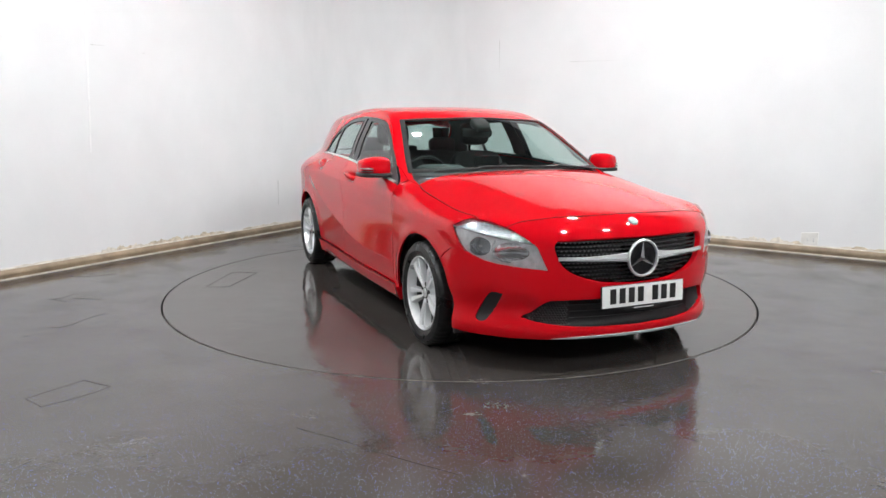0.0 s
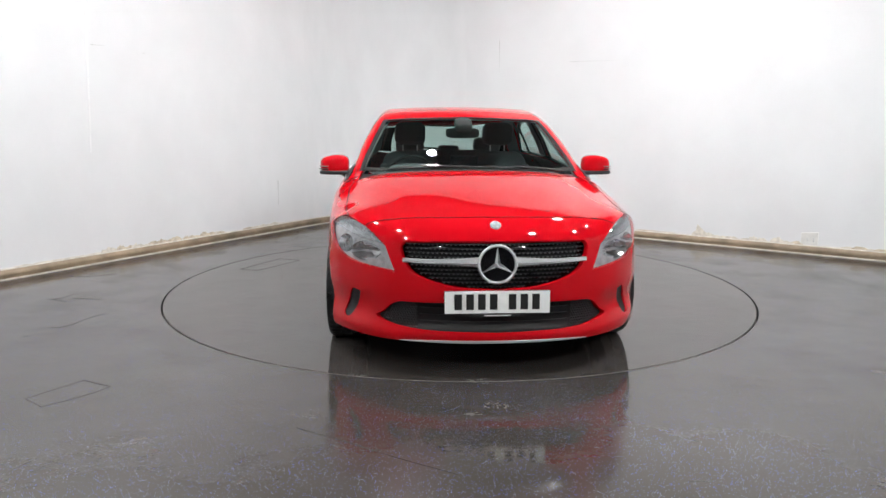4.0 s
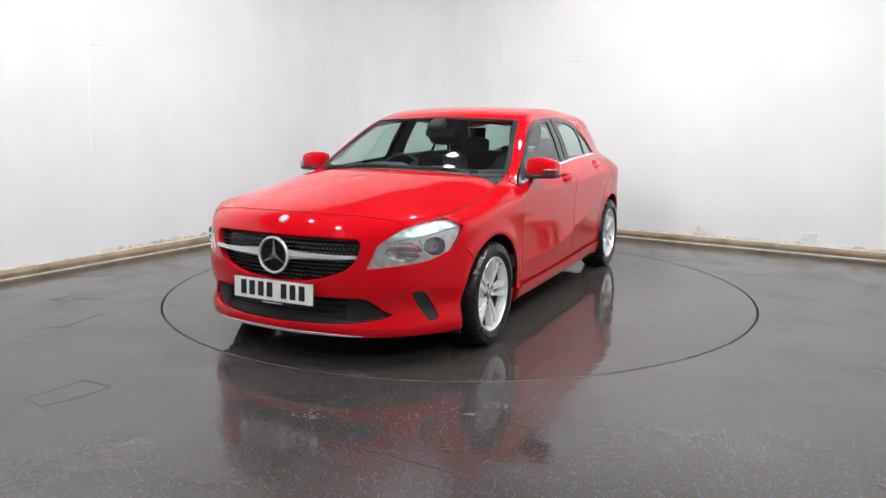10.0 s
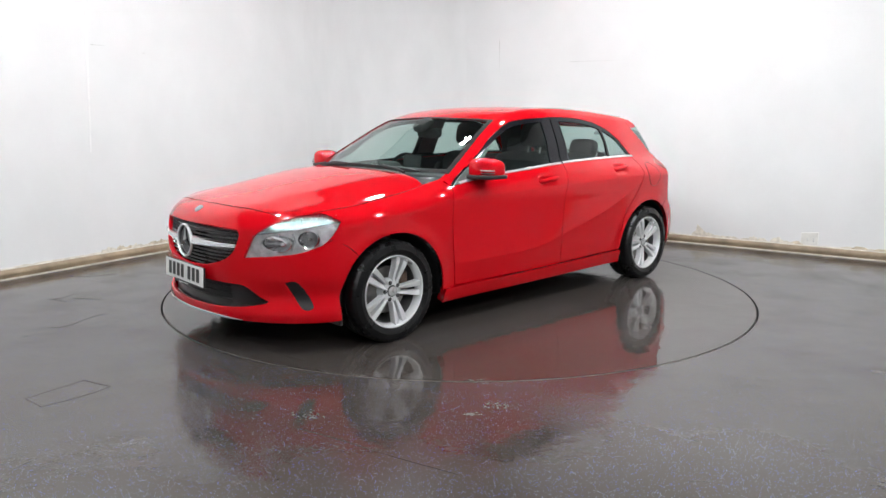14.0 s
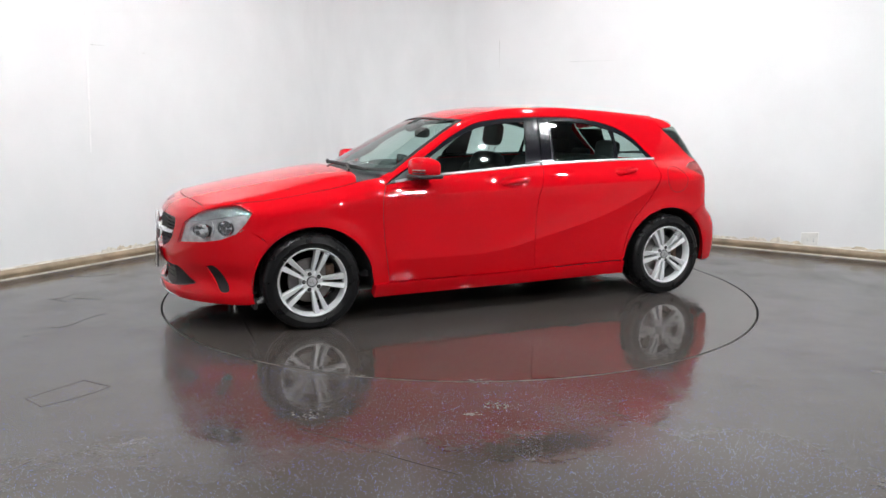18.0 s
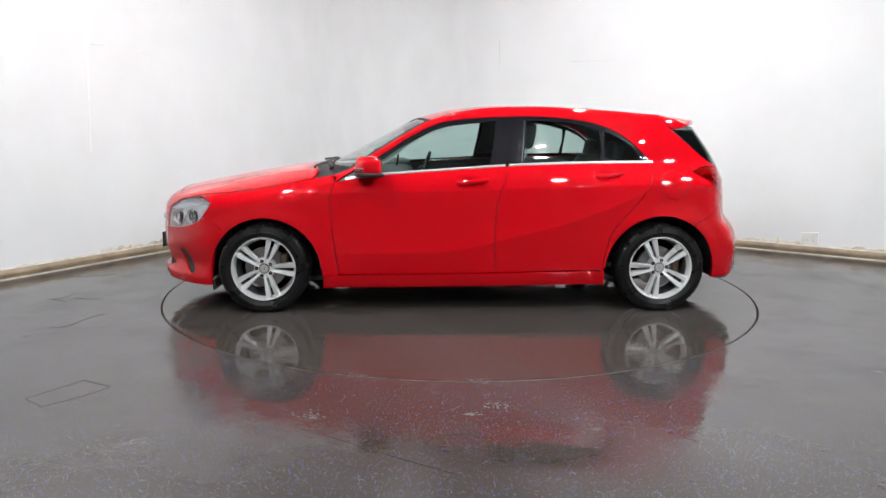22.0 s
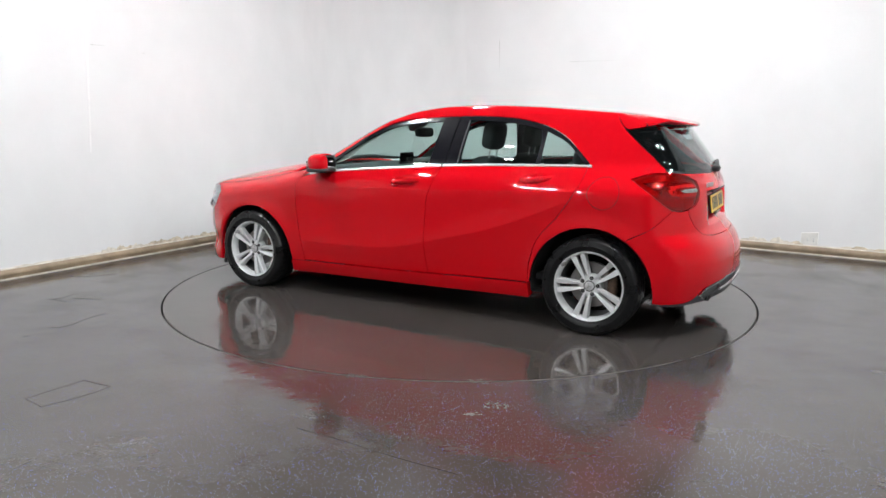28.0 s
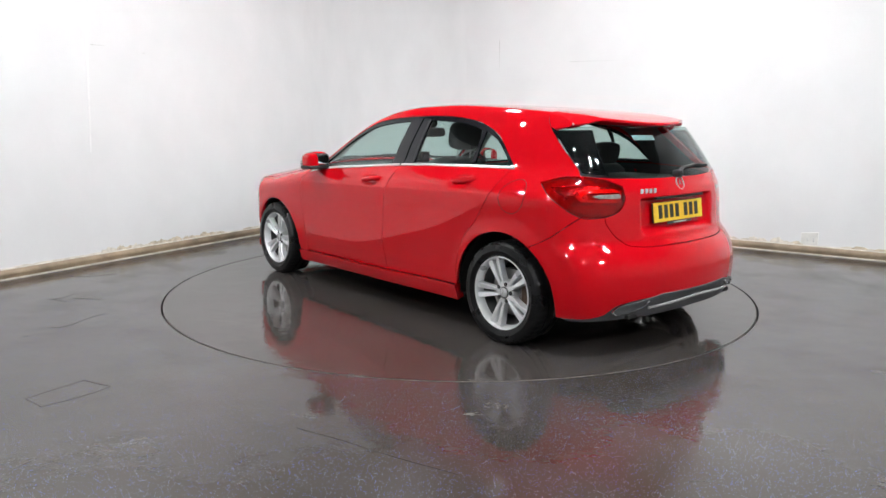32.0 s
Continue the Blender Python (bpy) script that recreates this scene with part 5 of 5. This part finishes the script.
def headlamps():
    head = closed(np.vstack([lamp_inner, lamp_top, lamp_back, lamp_under]))
    panel("headlamp_housing", "front", head, LAMPGREY, DOORS["headlamp"][0], level=-0.075, deep=0, gap=-0.004, pair=True, label="silver-grey lamp interior")
    mid = [fa(1.70, 0.825, 0.735), fa(1.775, 0.785, 0.725), fa(1.86, 0.745, 0.708), fa(1.96, 0.670, 0.690), fa(2.050, 0.560, 0.672)]
    upper = closed(np.vstack([lamp_inner[lamp_inner[:, 1] > 0.672], lamp_top, bend(mid)]))
    panel("upper_reflector", "front", upper, REFLECTOR, DOORS["headlamp"][0], level=-0.016, deep=0.02, gap=0.001, pair=True, label="bright ribbed upper reflector")
    bezel = closed(np.vstack([lamp_inner[lamp_inner[:, 1] < 0.664], bend(mid)[::-1], lamp_back[lamp_back[:, 1] < 0.73], lamp_under]))
    h1 = closed(np.array([LAMP1]) + ring2(0, 0, 0.050, 36, 1.15, 1.0))
    h2 = closed(np.array([LAMP2]) + ring2(0, 0, 0.046, 36, 1.9, 0.98))
    panel("lamp_bezel", "front", bezel, BEZEL, DOORS["headlamp"][0], holes=[h1, h2], level=-0.026, deep=0.02, gap=-0.001, pair=True, label="grey lamp bezel")
    for s in (1, -1):
        p1 = shape("front", np.array([LAMP1]), -0.040)[0]
        p2 = shape("front", np.array([LAMP2]), -0.030)[0]
        bowl((p1[0], s * p1[1], p1[2]), 0.046, 0.042, (0.9, 0.5 * s, 0.12), BOWL, DOORS["headlamp"][0 if s > 0 else 1])
        bowl((p2[0], s * p2[1], p2[2]), 0.048, 0.030, (0.95, 0.4 * s, 0.12), BOWL, DOORS["headlamp"][0 if s > 0 else 1], 1.75, False)
        div = shape("front", bend([fa(1.925, 0.712, 0.682), fa(1.915, 0.722, 0.64), fa(1.925, 0.705, 0.59)], 0.012), -0.020) * np.array([1, s, 1])
        part("divider", strip([tuple(p) for p in div], 0.010, 0.008), SATIN, DOORS["headlamp"][0 if s > 0 else 1])
        for k in range(18):
            u = (k + 0.5) / 18
            a = bend(mid[::-1], 0.012)
            q = a[int(u * (len(a) - 1))] + np.array([0, 0.022 + 0.02 * math.sin(math.pi * u)])
            P = shape("front", q[None], -0.013)[0]
            part("reflector_rib", box((0.004, 0.003, 0.036), (P[0], s * P[1], P[2]), 0.001), REFLECTOR, DOORS["headlamp"][0 if s > 0 else 1])


BEZEL = plain("lamp_bezel_grey", (0.56, 0.565, 0.57), rough=0.3, metal=0.35, vary=0.25, scale=22)
BADGE = plain("badge_silver", (0.34, 0.35, 0.37), rough=0.35, metal=0.3, vary=0.4, scale=90)
BOWL = plain("lamp_bowl_chrome", (0.90, 0.91, 0.92), rough=0.06, metal=1.0, vary=0.05, scale=80)


def tail_lamps():
    lamp = closed(np.vstack([tl_top, tl_inner, tl_low]))
    panel("lamp_tray", "rear", lamp, TRAY, DOORS["tail_lamp"][0], level=-0.026, deep=0, gap=-0.003, pair=True, label="red lamp tray")
    band = outline([fa(-1.62, 0.79, 0.935), fa(-1.75, 0.73, 0.945), fa(-1.86, 0.59, 0.935), fa(-1.90, 0.52, 0.91)], [fa(-1.90, 0.52, 0.91), fa(-1.90, 0.525, 0.885), fa(-1.80, 0.66, 0.895), fa(-1.70, 0.765, 0.89), fa(-1.62, 0.79, 0.935)])
    panel("light_band", "rear", band, REFLECTOR, DOORS["tail_lamp"][0], level=-0.018, deep=0.02, pair=True, label="bright reflector band")
    clear = outline([fa(-1.83, 0.63, 0.896), fa(-1.90, 0.525, 0.898)], [fa(-1.90, 0.525, 0.898), fa(-1.903, 0.525, 0.872), fa(-1.84, 0.63, 0.872)], [fa(-1.84, 0.63, 0.872), fa(-1.81, 0.665, 0.886), fa(-1.83, 0.63, 0.896)])
    panel("reversing_lamp", "rear", clear, CLEARLAMP, DOORS["tail_lamp"][0], level=0.0015, deep=0.004, pair=True, label="clear reversing lamp")
    loop = outline([fa(-1.76, 0.715, 0.918), fa(-1.86, 0.58, 0.926), fa(-1.905, 0.512, 0.912)], [fa(-1.905, 0.512, 0.912), fa(-1.91, 0.515, 0.850)], [fa(-1.91, 0.515, 0.850), fa(-1.86, 0.60, 0.846), fa(-1.77, 0.712, 0.856)], [fa(-1.77, 0.712, 0.856), fa(-1.75, 0.73, 0.888), fa(-1.76, 0.715, 0.918)])
    slot = outline([fa(-1.79, 0.685, 0.902), fa(-1.90, 0.522, 0.902)], [fa(-1.90, 0.522, 0.902), fa(-1.905, 0.524, 0.866)], [fa(-1.905, 0.524, 0.866), fa(-1.80, 0.68, 0.868)], [fa(-1.80, 0.68, 0.868), fa(-1.79, 0.685, 0.902)])
    panel("light_loop", "rear", loop, LOOP, DOORS["tail_lamp"][0], holes=[slot], level=-0.010, deep=0.012, pair=True, label="bright loop round the reversing lamp")
    low = outline([fa(-1.80, 0.70, 0.842), fa(-1.905, 0.54, 0.838)], [fa(-1.905, 0.54, 0.838), fa(-1.89, 0.60, 0.785), fa(-1.80, 0.73, 0.79)], [fa(-1.80, 0.73, 0.79), fa(-1.74, 0.77, 0.83), fa(-1.80, 0.70, 0.842)])
    panel("fog_lamp", "rear", low, REDLENS, DOORS["tail_lamp"][0], level=-0.015, deep=0.01, pair=True)
    for s in (1, -1):
        for k in range(6):
            P = shape("rear", np.array([fa(-1.66 - 0.024 * k, 0.785 - 0.016 * k, 0.925 - 0.022 * (k % 3))]), -0.02)[0]
            part("lamp_cell", blob((0.022, 0.022, 0.018), (P[0], s * P[1], P[2]), 0.6, n=12), REFLECTOR, DOORS["tail_lamp"][0 if s > 0 else 1])


LOOP = plain("lamp_loop", (0.85, 0.60, 0.60), rough=0.25, metal=0.3, vary=0.15, scale=30)
TRAY = plain("tail_lamp_tray", (0.30, 0.10, 0.10), rough=0.3, metal=0.3, vary=0.35, scale=30)


STICKER = plain("pale_sticker", (0.50, 0.62, 0.66), rough=0.4, vary=0.2, scale=50)


def tail_details():
    number_plate("rear_plate", -1.928, 0.775, True)
    emblem("rear_emblem", (-1.932, 0, 0.935), 0.040, -20, True)
    for k in range(4):
        P = shape("rear", np.array([rr(0.36 - 0.034 * k, 0.905)]))[0]
        part("badge_bar", box((0.006, 0.024, 0.026), (P[0] - 0.002, P[1], 0.905), 0.002), SATIN, car, "plain chrome bar")
    part("boot_handle", box((0.024, 0.50, 0.011), (-1.934, 0, 0.860), 0.003), BLACK, car)
    # rear wiper
    w = new("rear_wiper")
    w.parent = car
    pts = shape("rear", np.array([rr(0.0, 0.992), rr(-0.05, 1.02), rr(-0.22, 1.035), rr(-0.36, 1.028)]), 0.022)
    part("arm", smooth(tube([tuple(p) for p in pts], [0.018, 0.014, 0.010, 0.006], 8, flat=0.7), 60), BLACK, w)
    pts = shape("rear", np.array([rr(v, 1.025 - 0.02 * abs(v + 0.2)) for v in np.linspace(-0.44, -0.06, 9)]), 0.008)
    part("blade", smooth(tube([tuple(p) for p in pts], 0.006, 6, flat=1.4), 60), BLACK, w)
    part("pivot", blob((0.05, 0.07, 0.045), (-1.915, 0.0, 0.990), 0.6), BLACK, w)
    sticker = outline([rr(0.02, 1.180), rr(0.22, 1.180)], [rr(0.22, 1.180), rr(0.22, 1.208)], [rr(0.22, 1.208), rr(0.02, 1.208)], [rr(0.02, 1.208), rr(0.02, 1.180)])
    panel("window_sticker", "rear", sticker, STICKER, car, level=-0.011, deep=0.001, gap=0, label="pale blue sticker inside the rear window")
    # tail trim and exhaust finishers
    tr = [rr(y, 0.342 - 0.16 * max(0, abs(y) - 0.33)) for y in np.linspace(-0.60, 0.60, 41)]
    for s in (1, -1):
        e = new("exhaust_tip")
        e.parent = car
        rim = []
        for a in np.linspace(0, 2 * math.pi, 28, endpoint=False):
            f = lambda c: math.copysign(abs(c) ** 0.85, c)
            rim.append((0.122 * f(math.cos(a)), 0.030 * f(math.sin(a)) - 0.028 * math.cos(a)))
        bm = bmesh.new()
        rings = []
        for sc, dx in ((0.90, 0.05), (0.90, 0.0), (0.93, -0.003), (0.98, -0.003), (1.0, 0.002), (1.0, 0.02)):
            rings.append([bm.verts.new((dx, u * sc * s, v * sc)) for u, v in rim])
        for p, q in zip(rings, rings[1:]):
            for k in range(28):
                bm.faces.new((p[k], p[(k + 1) % 28], q[(k + 1) % 28], q[k]))
        bm.faces.new(rings[0])
        bmesh.ops.recalc_face_normals(bm, faces=bm.faces)
        part("finisher", smooth(bm, 50), CHROME, e, "chrome exhaust finisher")
        part("opening", box((0.006, 0.17, 0.046), (0.030, 0, 0), 0.002), GAPBLACK, e)
        e.matrix_basis = Matrix.Translation((-2.003, 0.530 * s, 0.294)) @ pose(0, 0, 0, 0, 0, -19 * s)
    low = [rr(y, 0.278 + 0.024 * (1 - min(1, abs(y) / 0.42))) for y in np.linspace(-0.42, 0.42, 31)]
    part("diffuser_trim", strip(on_front(low, 0.0, "rear"), 0.013, 0.010), SATIN, car, "satin metal strip across the lower bumper")
    part("diffuser_edge", strip(on_front(tr, 0.002, "rear"), 0.012, 0.006), BARREL, car)


def wipers():
    for y0, y1, x in ((-0.60, -0.02, 0.0), (-0.02, 0.58, 0.0)):
        w = new("windscreen_wiper")
        w.parent = car
        ys = np.linspace(y0, y1, 12)
        top = np.stack([0.965 - 0.24 * ys ** 2 + 0.02, ys], 1)
        P = shape("top", top, 0.012)
        part("blade", smooth(tube([tuple(p) for p in P], 0.008, 6), 60), BLACK, w)
        arm = shape("top", np.stack([np.linspace(1.03, 0.985 - 0.24 * ((y0 + y1) / 2) ** 2, 6), np.linspace(y1, (y0 + y1) / 2, 6)], 1), 0.02)
        part("arm", smooth(tube([tuple(p) for p in arm], 0.009, 6), 60), BLACK, w)


def seat(name, x, y, wide, parent):
    s = new(name)
    s.parent = parent
    part("cushion", blob((0.52, wide, 0.20), (0.10, 0, 0.0), 0.45, pose(0, 0, 0, 0, -6, 0)), FABRIC, s)
    back = blob((0.16, wide * 0.98, 0.64), (-0.21, 0, 0.33), 0.42, pose(0, 0, 0, 0, -17, 0))
    part("backrest", back, FABRIC, s)
    for k in (1, -1):
        part("bolster", blob((0.12, 0.09, 0.50), (-0.14, k * wide * 0.44, 0.30), 0.5, pose(0, 0, 0, 0, -17, 0)), FABRIC, s)
        part("headrest_post", tube([(-0.30, k * 0.06, 0.58), (-0.325, k * 0.06, 0.72)], 0.006, 8), SATIN, s)
    part("headrest", blob((0.10, 0.26, 0.19), (-0.325, 0, 0.785), 0.5, pose(0, 0, 0, 0, -10, 0), n=24), FABRIC, s)
    s.matrix_basis = Matrix.Translation((x, y, 0.405))
    return s


def interior():
    seat("front_seat", -0.16, 0.37, 0.50, car)
    seat("front_seat", -0.16, -0.37, 0.50, car)
    r = new("rear_seat")
    r.parent = car
    part("cushion", blob((0.50, 1.24, 0.20), (-0.70, 0, 0.50), 0.35), FABRIC, r)
    part("backrest", blob((0.16, 1.24, 0.56), (-1.03, 0, 0.76), 0.35, pose(0, 0, 0, 0, -20, 0)), FABRIC, r)
    for y in (0.36, -0.36):
        part("headrest", blob((0.09, 0.26, 0.15), (-1.135, y, 1.075), 0.5, pose(0, 0, 0, 0, -12, 0)), FABRIC, r)
    part("headrest", blob((0.08, 0.20, 0.08), (-1.13, 0, 1.04), 0.5), FABRIC, r)
    part("parcel_shelf", box((0.60, 1.10, 0.02), (-1.46, 0, 0.93), 0.004), TRIM, car)
    part("cabin_floor", box((2.4, 1.45, 0.04), (-0.2, 0, 0.30), 0.01), FABRIC, car)
    dash = new("dashboard")
    dash.parent = car
    part("dash_top", blob((0.62, 1.36, 0.24), (0.66, 0, 0.835), 0.35, n=32), TRIM, dash)
    part("dash_front", blob((0.26, 1.34, 0.34), (0.50, 0, 0.70), 0.35, n=24), TRIM, dash)
    part("binnacle", blob((0.22, 0.34, 0.13), (0.48, -0.37, 0.925), 0.5, n=24), TRIM, dash)
    part("screen", box((0.012, 0.20, 0.12), (0.47, 0, 0.985), 0.004, pose(0, 0, 0, 0, -8, 0)), GLOSSBLACK, dash)
    part("console", box((0.95, 0.22, 0.30), (0.10, 0, 0.47), 0.03), TRIM, dash)
    sw = new("steering_wheel")
    sw.parent = car
    bm = lathe([(0.183 + 0.014 * math.cos(a), 0.014 * math.sin(a)) for a in np.linspace(0, 2 * math.pi, 10, endpoint=False)], 48, "x", closed=True)
    part("rim", smooth(bm, 60), BLACK, sw)
    part("hub", blob((0.06, 0.16, 0.13), (0.015, 0, 0), 0.6), BLACK, sw)
    for a, b in (((0, 0.05, 0), (0, 0.18, 0.01)), ((0, -0.05, 0), (0, -0.18, 0.01)), ((0, 0, -0.04), (0, 0, -0.18))):
        part("spoke", tube([a, b], 0.016, 8), SATIN, sw)
    sw.matrix_basis = Matrix.Translation((0.28, -0.37, 0.865)) @ pose(0, 0, 0, 0, -22, 0)
    m = new("rear_view_mirror")
    m.parent = car
    part("shell", blob((0.05, 0.25, 0.075), (0.30, 0, 1.205), 0.5, n=24), MATTEBLACK, m)
    part("stem", tube([(0.33, 0, 1.24), (0.37, 0, 1.275)], 0.014, 8), BLACK, m)
    part("sensor_box", blob((0.14, 0.13, 0.06), (0.36, 0, 1.262), 0.5, pose(0, 0, 0, 0, 28, 0)), MATTEBLACK, m)
    # linings
    half = np.vstack([[(0.24, 0), (0.20, 0.50)], rail_p[14::4, :2] - [0, 0.03], [(-1.45, 0.45), (-1.47, 0)]])
    panel("headlining", "top", closed(np.vstack([half, half[::-1] * [1, -1]])), LINING, car, level=-0.030, deep=0, gap=0.005)
    # door cards that also block light behind the door gaps
    inner = outline([(0.88, 0.87), (0.60, 0.915), (0.086, 0.955), (-0.398, 0.985), (-1.30, 1.0)], [(-1.30, 1.0), (-1.70, 0.95), (-1.74, 0.70)], [(-1.74, 0.70), (-0.99, 0.70)], [(-0.99, 0.70), (-0.95, 0.25)], [(-0.95, 0.25), (0.90, 0.22)], [(0.90, 0.22), (0.92, 0.68)], [(0.92, 0.68), (0.88, 0.87)])
    panel("door_lining", "side", inner, TRIM, car, level=-0.035, deep=0, pair=True)
    # unseen black backing added behind the wing's gaps to block light
    front = outline([(0.90, 0.70), (1.75, 0.66)], [(1.75, 0.66), (1.70, 0.76), (1.2, 0.82), (0.95, 0.86)], [(0.95, 0.86), (0.90, 0.70)])
    panel("wing_gap_backing", "side", front, MATTEBLACK, car, level=-0.03, deep=0, pair=True)
    p = outline([(-0.20, 1.02), (-0.26, 1.31)], [(-0.26, 1.31), (-0.42, 1.31)], [(-0.42, 1.31), (-0.40, 1.02)], [(-0.40, 1.02), (-0.20, 1.02)])
    panel("pillar_trim", "side", p, TRIM, car, level=-0.04, deep=0, pair=True)
    c = outline([(-1.28, 1.0), (-1.15, 1.19), (-1.0, 1.28), (-0.8, 1.325)], [(-0.8, 1.325), (-1.40, 1.30)], [(-1.40, 1.30), (-1.42, 1.22), (-1.70, 0.98)], [(-1.70, 0.98), (-1.28, 1.0)])
    panel("rear_pillar_trim", "side", c, TRIM, car, level=-0.03, deep=0, pair=True)
    a = np.vstack([glass_side[::3] + [0, -0.0], (edge_top[(edge_top[:, 0] < 0.80) & (edge_top[:, 0] > 0.24)])[::-1]])
    panel("windscreen_pillar_trim", "top", closed(a), LINING, car, level=-0.028, deep=0, gap=-0.012, pair=True)
    # black print round the windscreen
    for s in (1, -1):
        P = shape("top", np.vstack([glass_side]) * [1, s] + [0, 0.002 * s], 0.0)
        part("screen_edge", strip([tuple(p) for p in P], 0.036, 0.002), GAPBLACK, car)
    P = shape("top", np.vstack([glass_top, glass_top[::-1][1:] * [1, -1]]) - [-0.012, 0], -0.001)
    part("screen_edge", strip([tuple(p) for p in P], 0.024, 0.002), GAPBLACK, car)
    P = shape("top", np.vstack([glass_base[::-1] , glass_base[1:] * [1, -1]]) - [0.020, 0], -0.001)
    part("screen_edge", strip([tuple(p) for p in P], 0.045, 0.002), GAPBLACK, car)
    # black borders of the rear window
    a = closed(np.array(bend([fa(-1.478, 0.60, 1.235), fa(-1.61, 0.645, 1.12), fa(-1.745, 0.668, 1.003)]).tolist() + bend([fa(-1.83, 0.545, 0.992), fa(-1.735, 0.525, 1.12), fa(-1.665, 0.49, 1.238)]).tolist()))
    panel("rear_window_border", "rear", a, GLOSSBLACK, car, level=-0.007, deep=0, gap=0, pair=True)


side_strips()
bonnet_seams()
mirrors()
number_plate("front_plate", 2.222, 0.408, False)
grille()
headlamps()
tail_lamps()
tail_details()
wipers()
interior()


# ---- what moves ----
TURN_START, TURN_RATE = -64.6096, -5.0985


def motions():
    times = [0, 0.1, 0.2, 0.35, 0.6, 1.0] + [2.0 + i for i in range(29)] + [31.0, 31.4, 31.65, 31.8, 31.9, 32.0]
    times = sorted(set(times))
    walk(turntable, [(t, pose(0, 0, 0, 0, 0, TURN_START + TURN_RATE * t)) for t in times])
    walk(car, [(t, pose(0, 0, 0, 0, 0, TURN_START + TURN_RATE * t) @ pose(0.0056, 0.0024, 0)) for t in times])


motions()
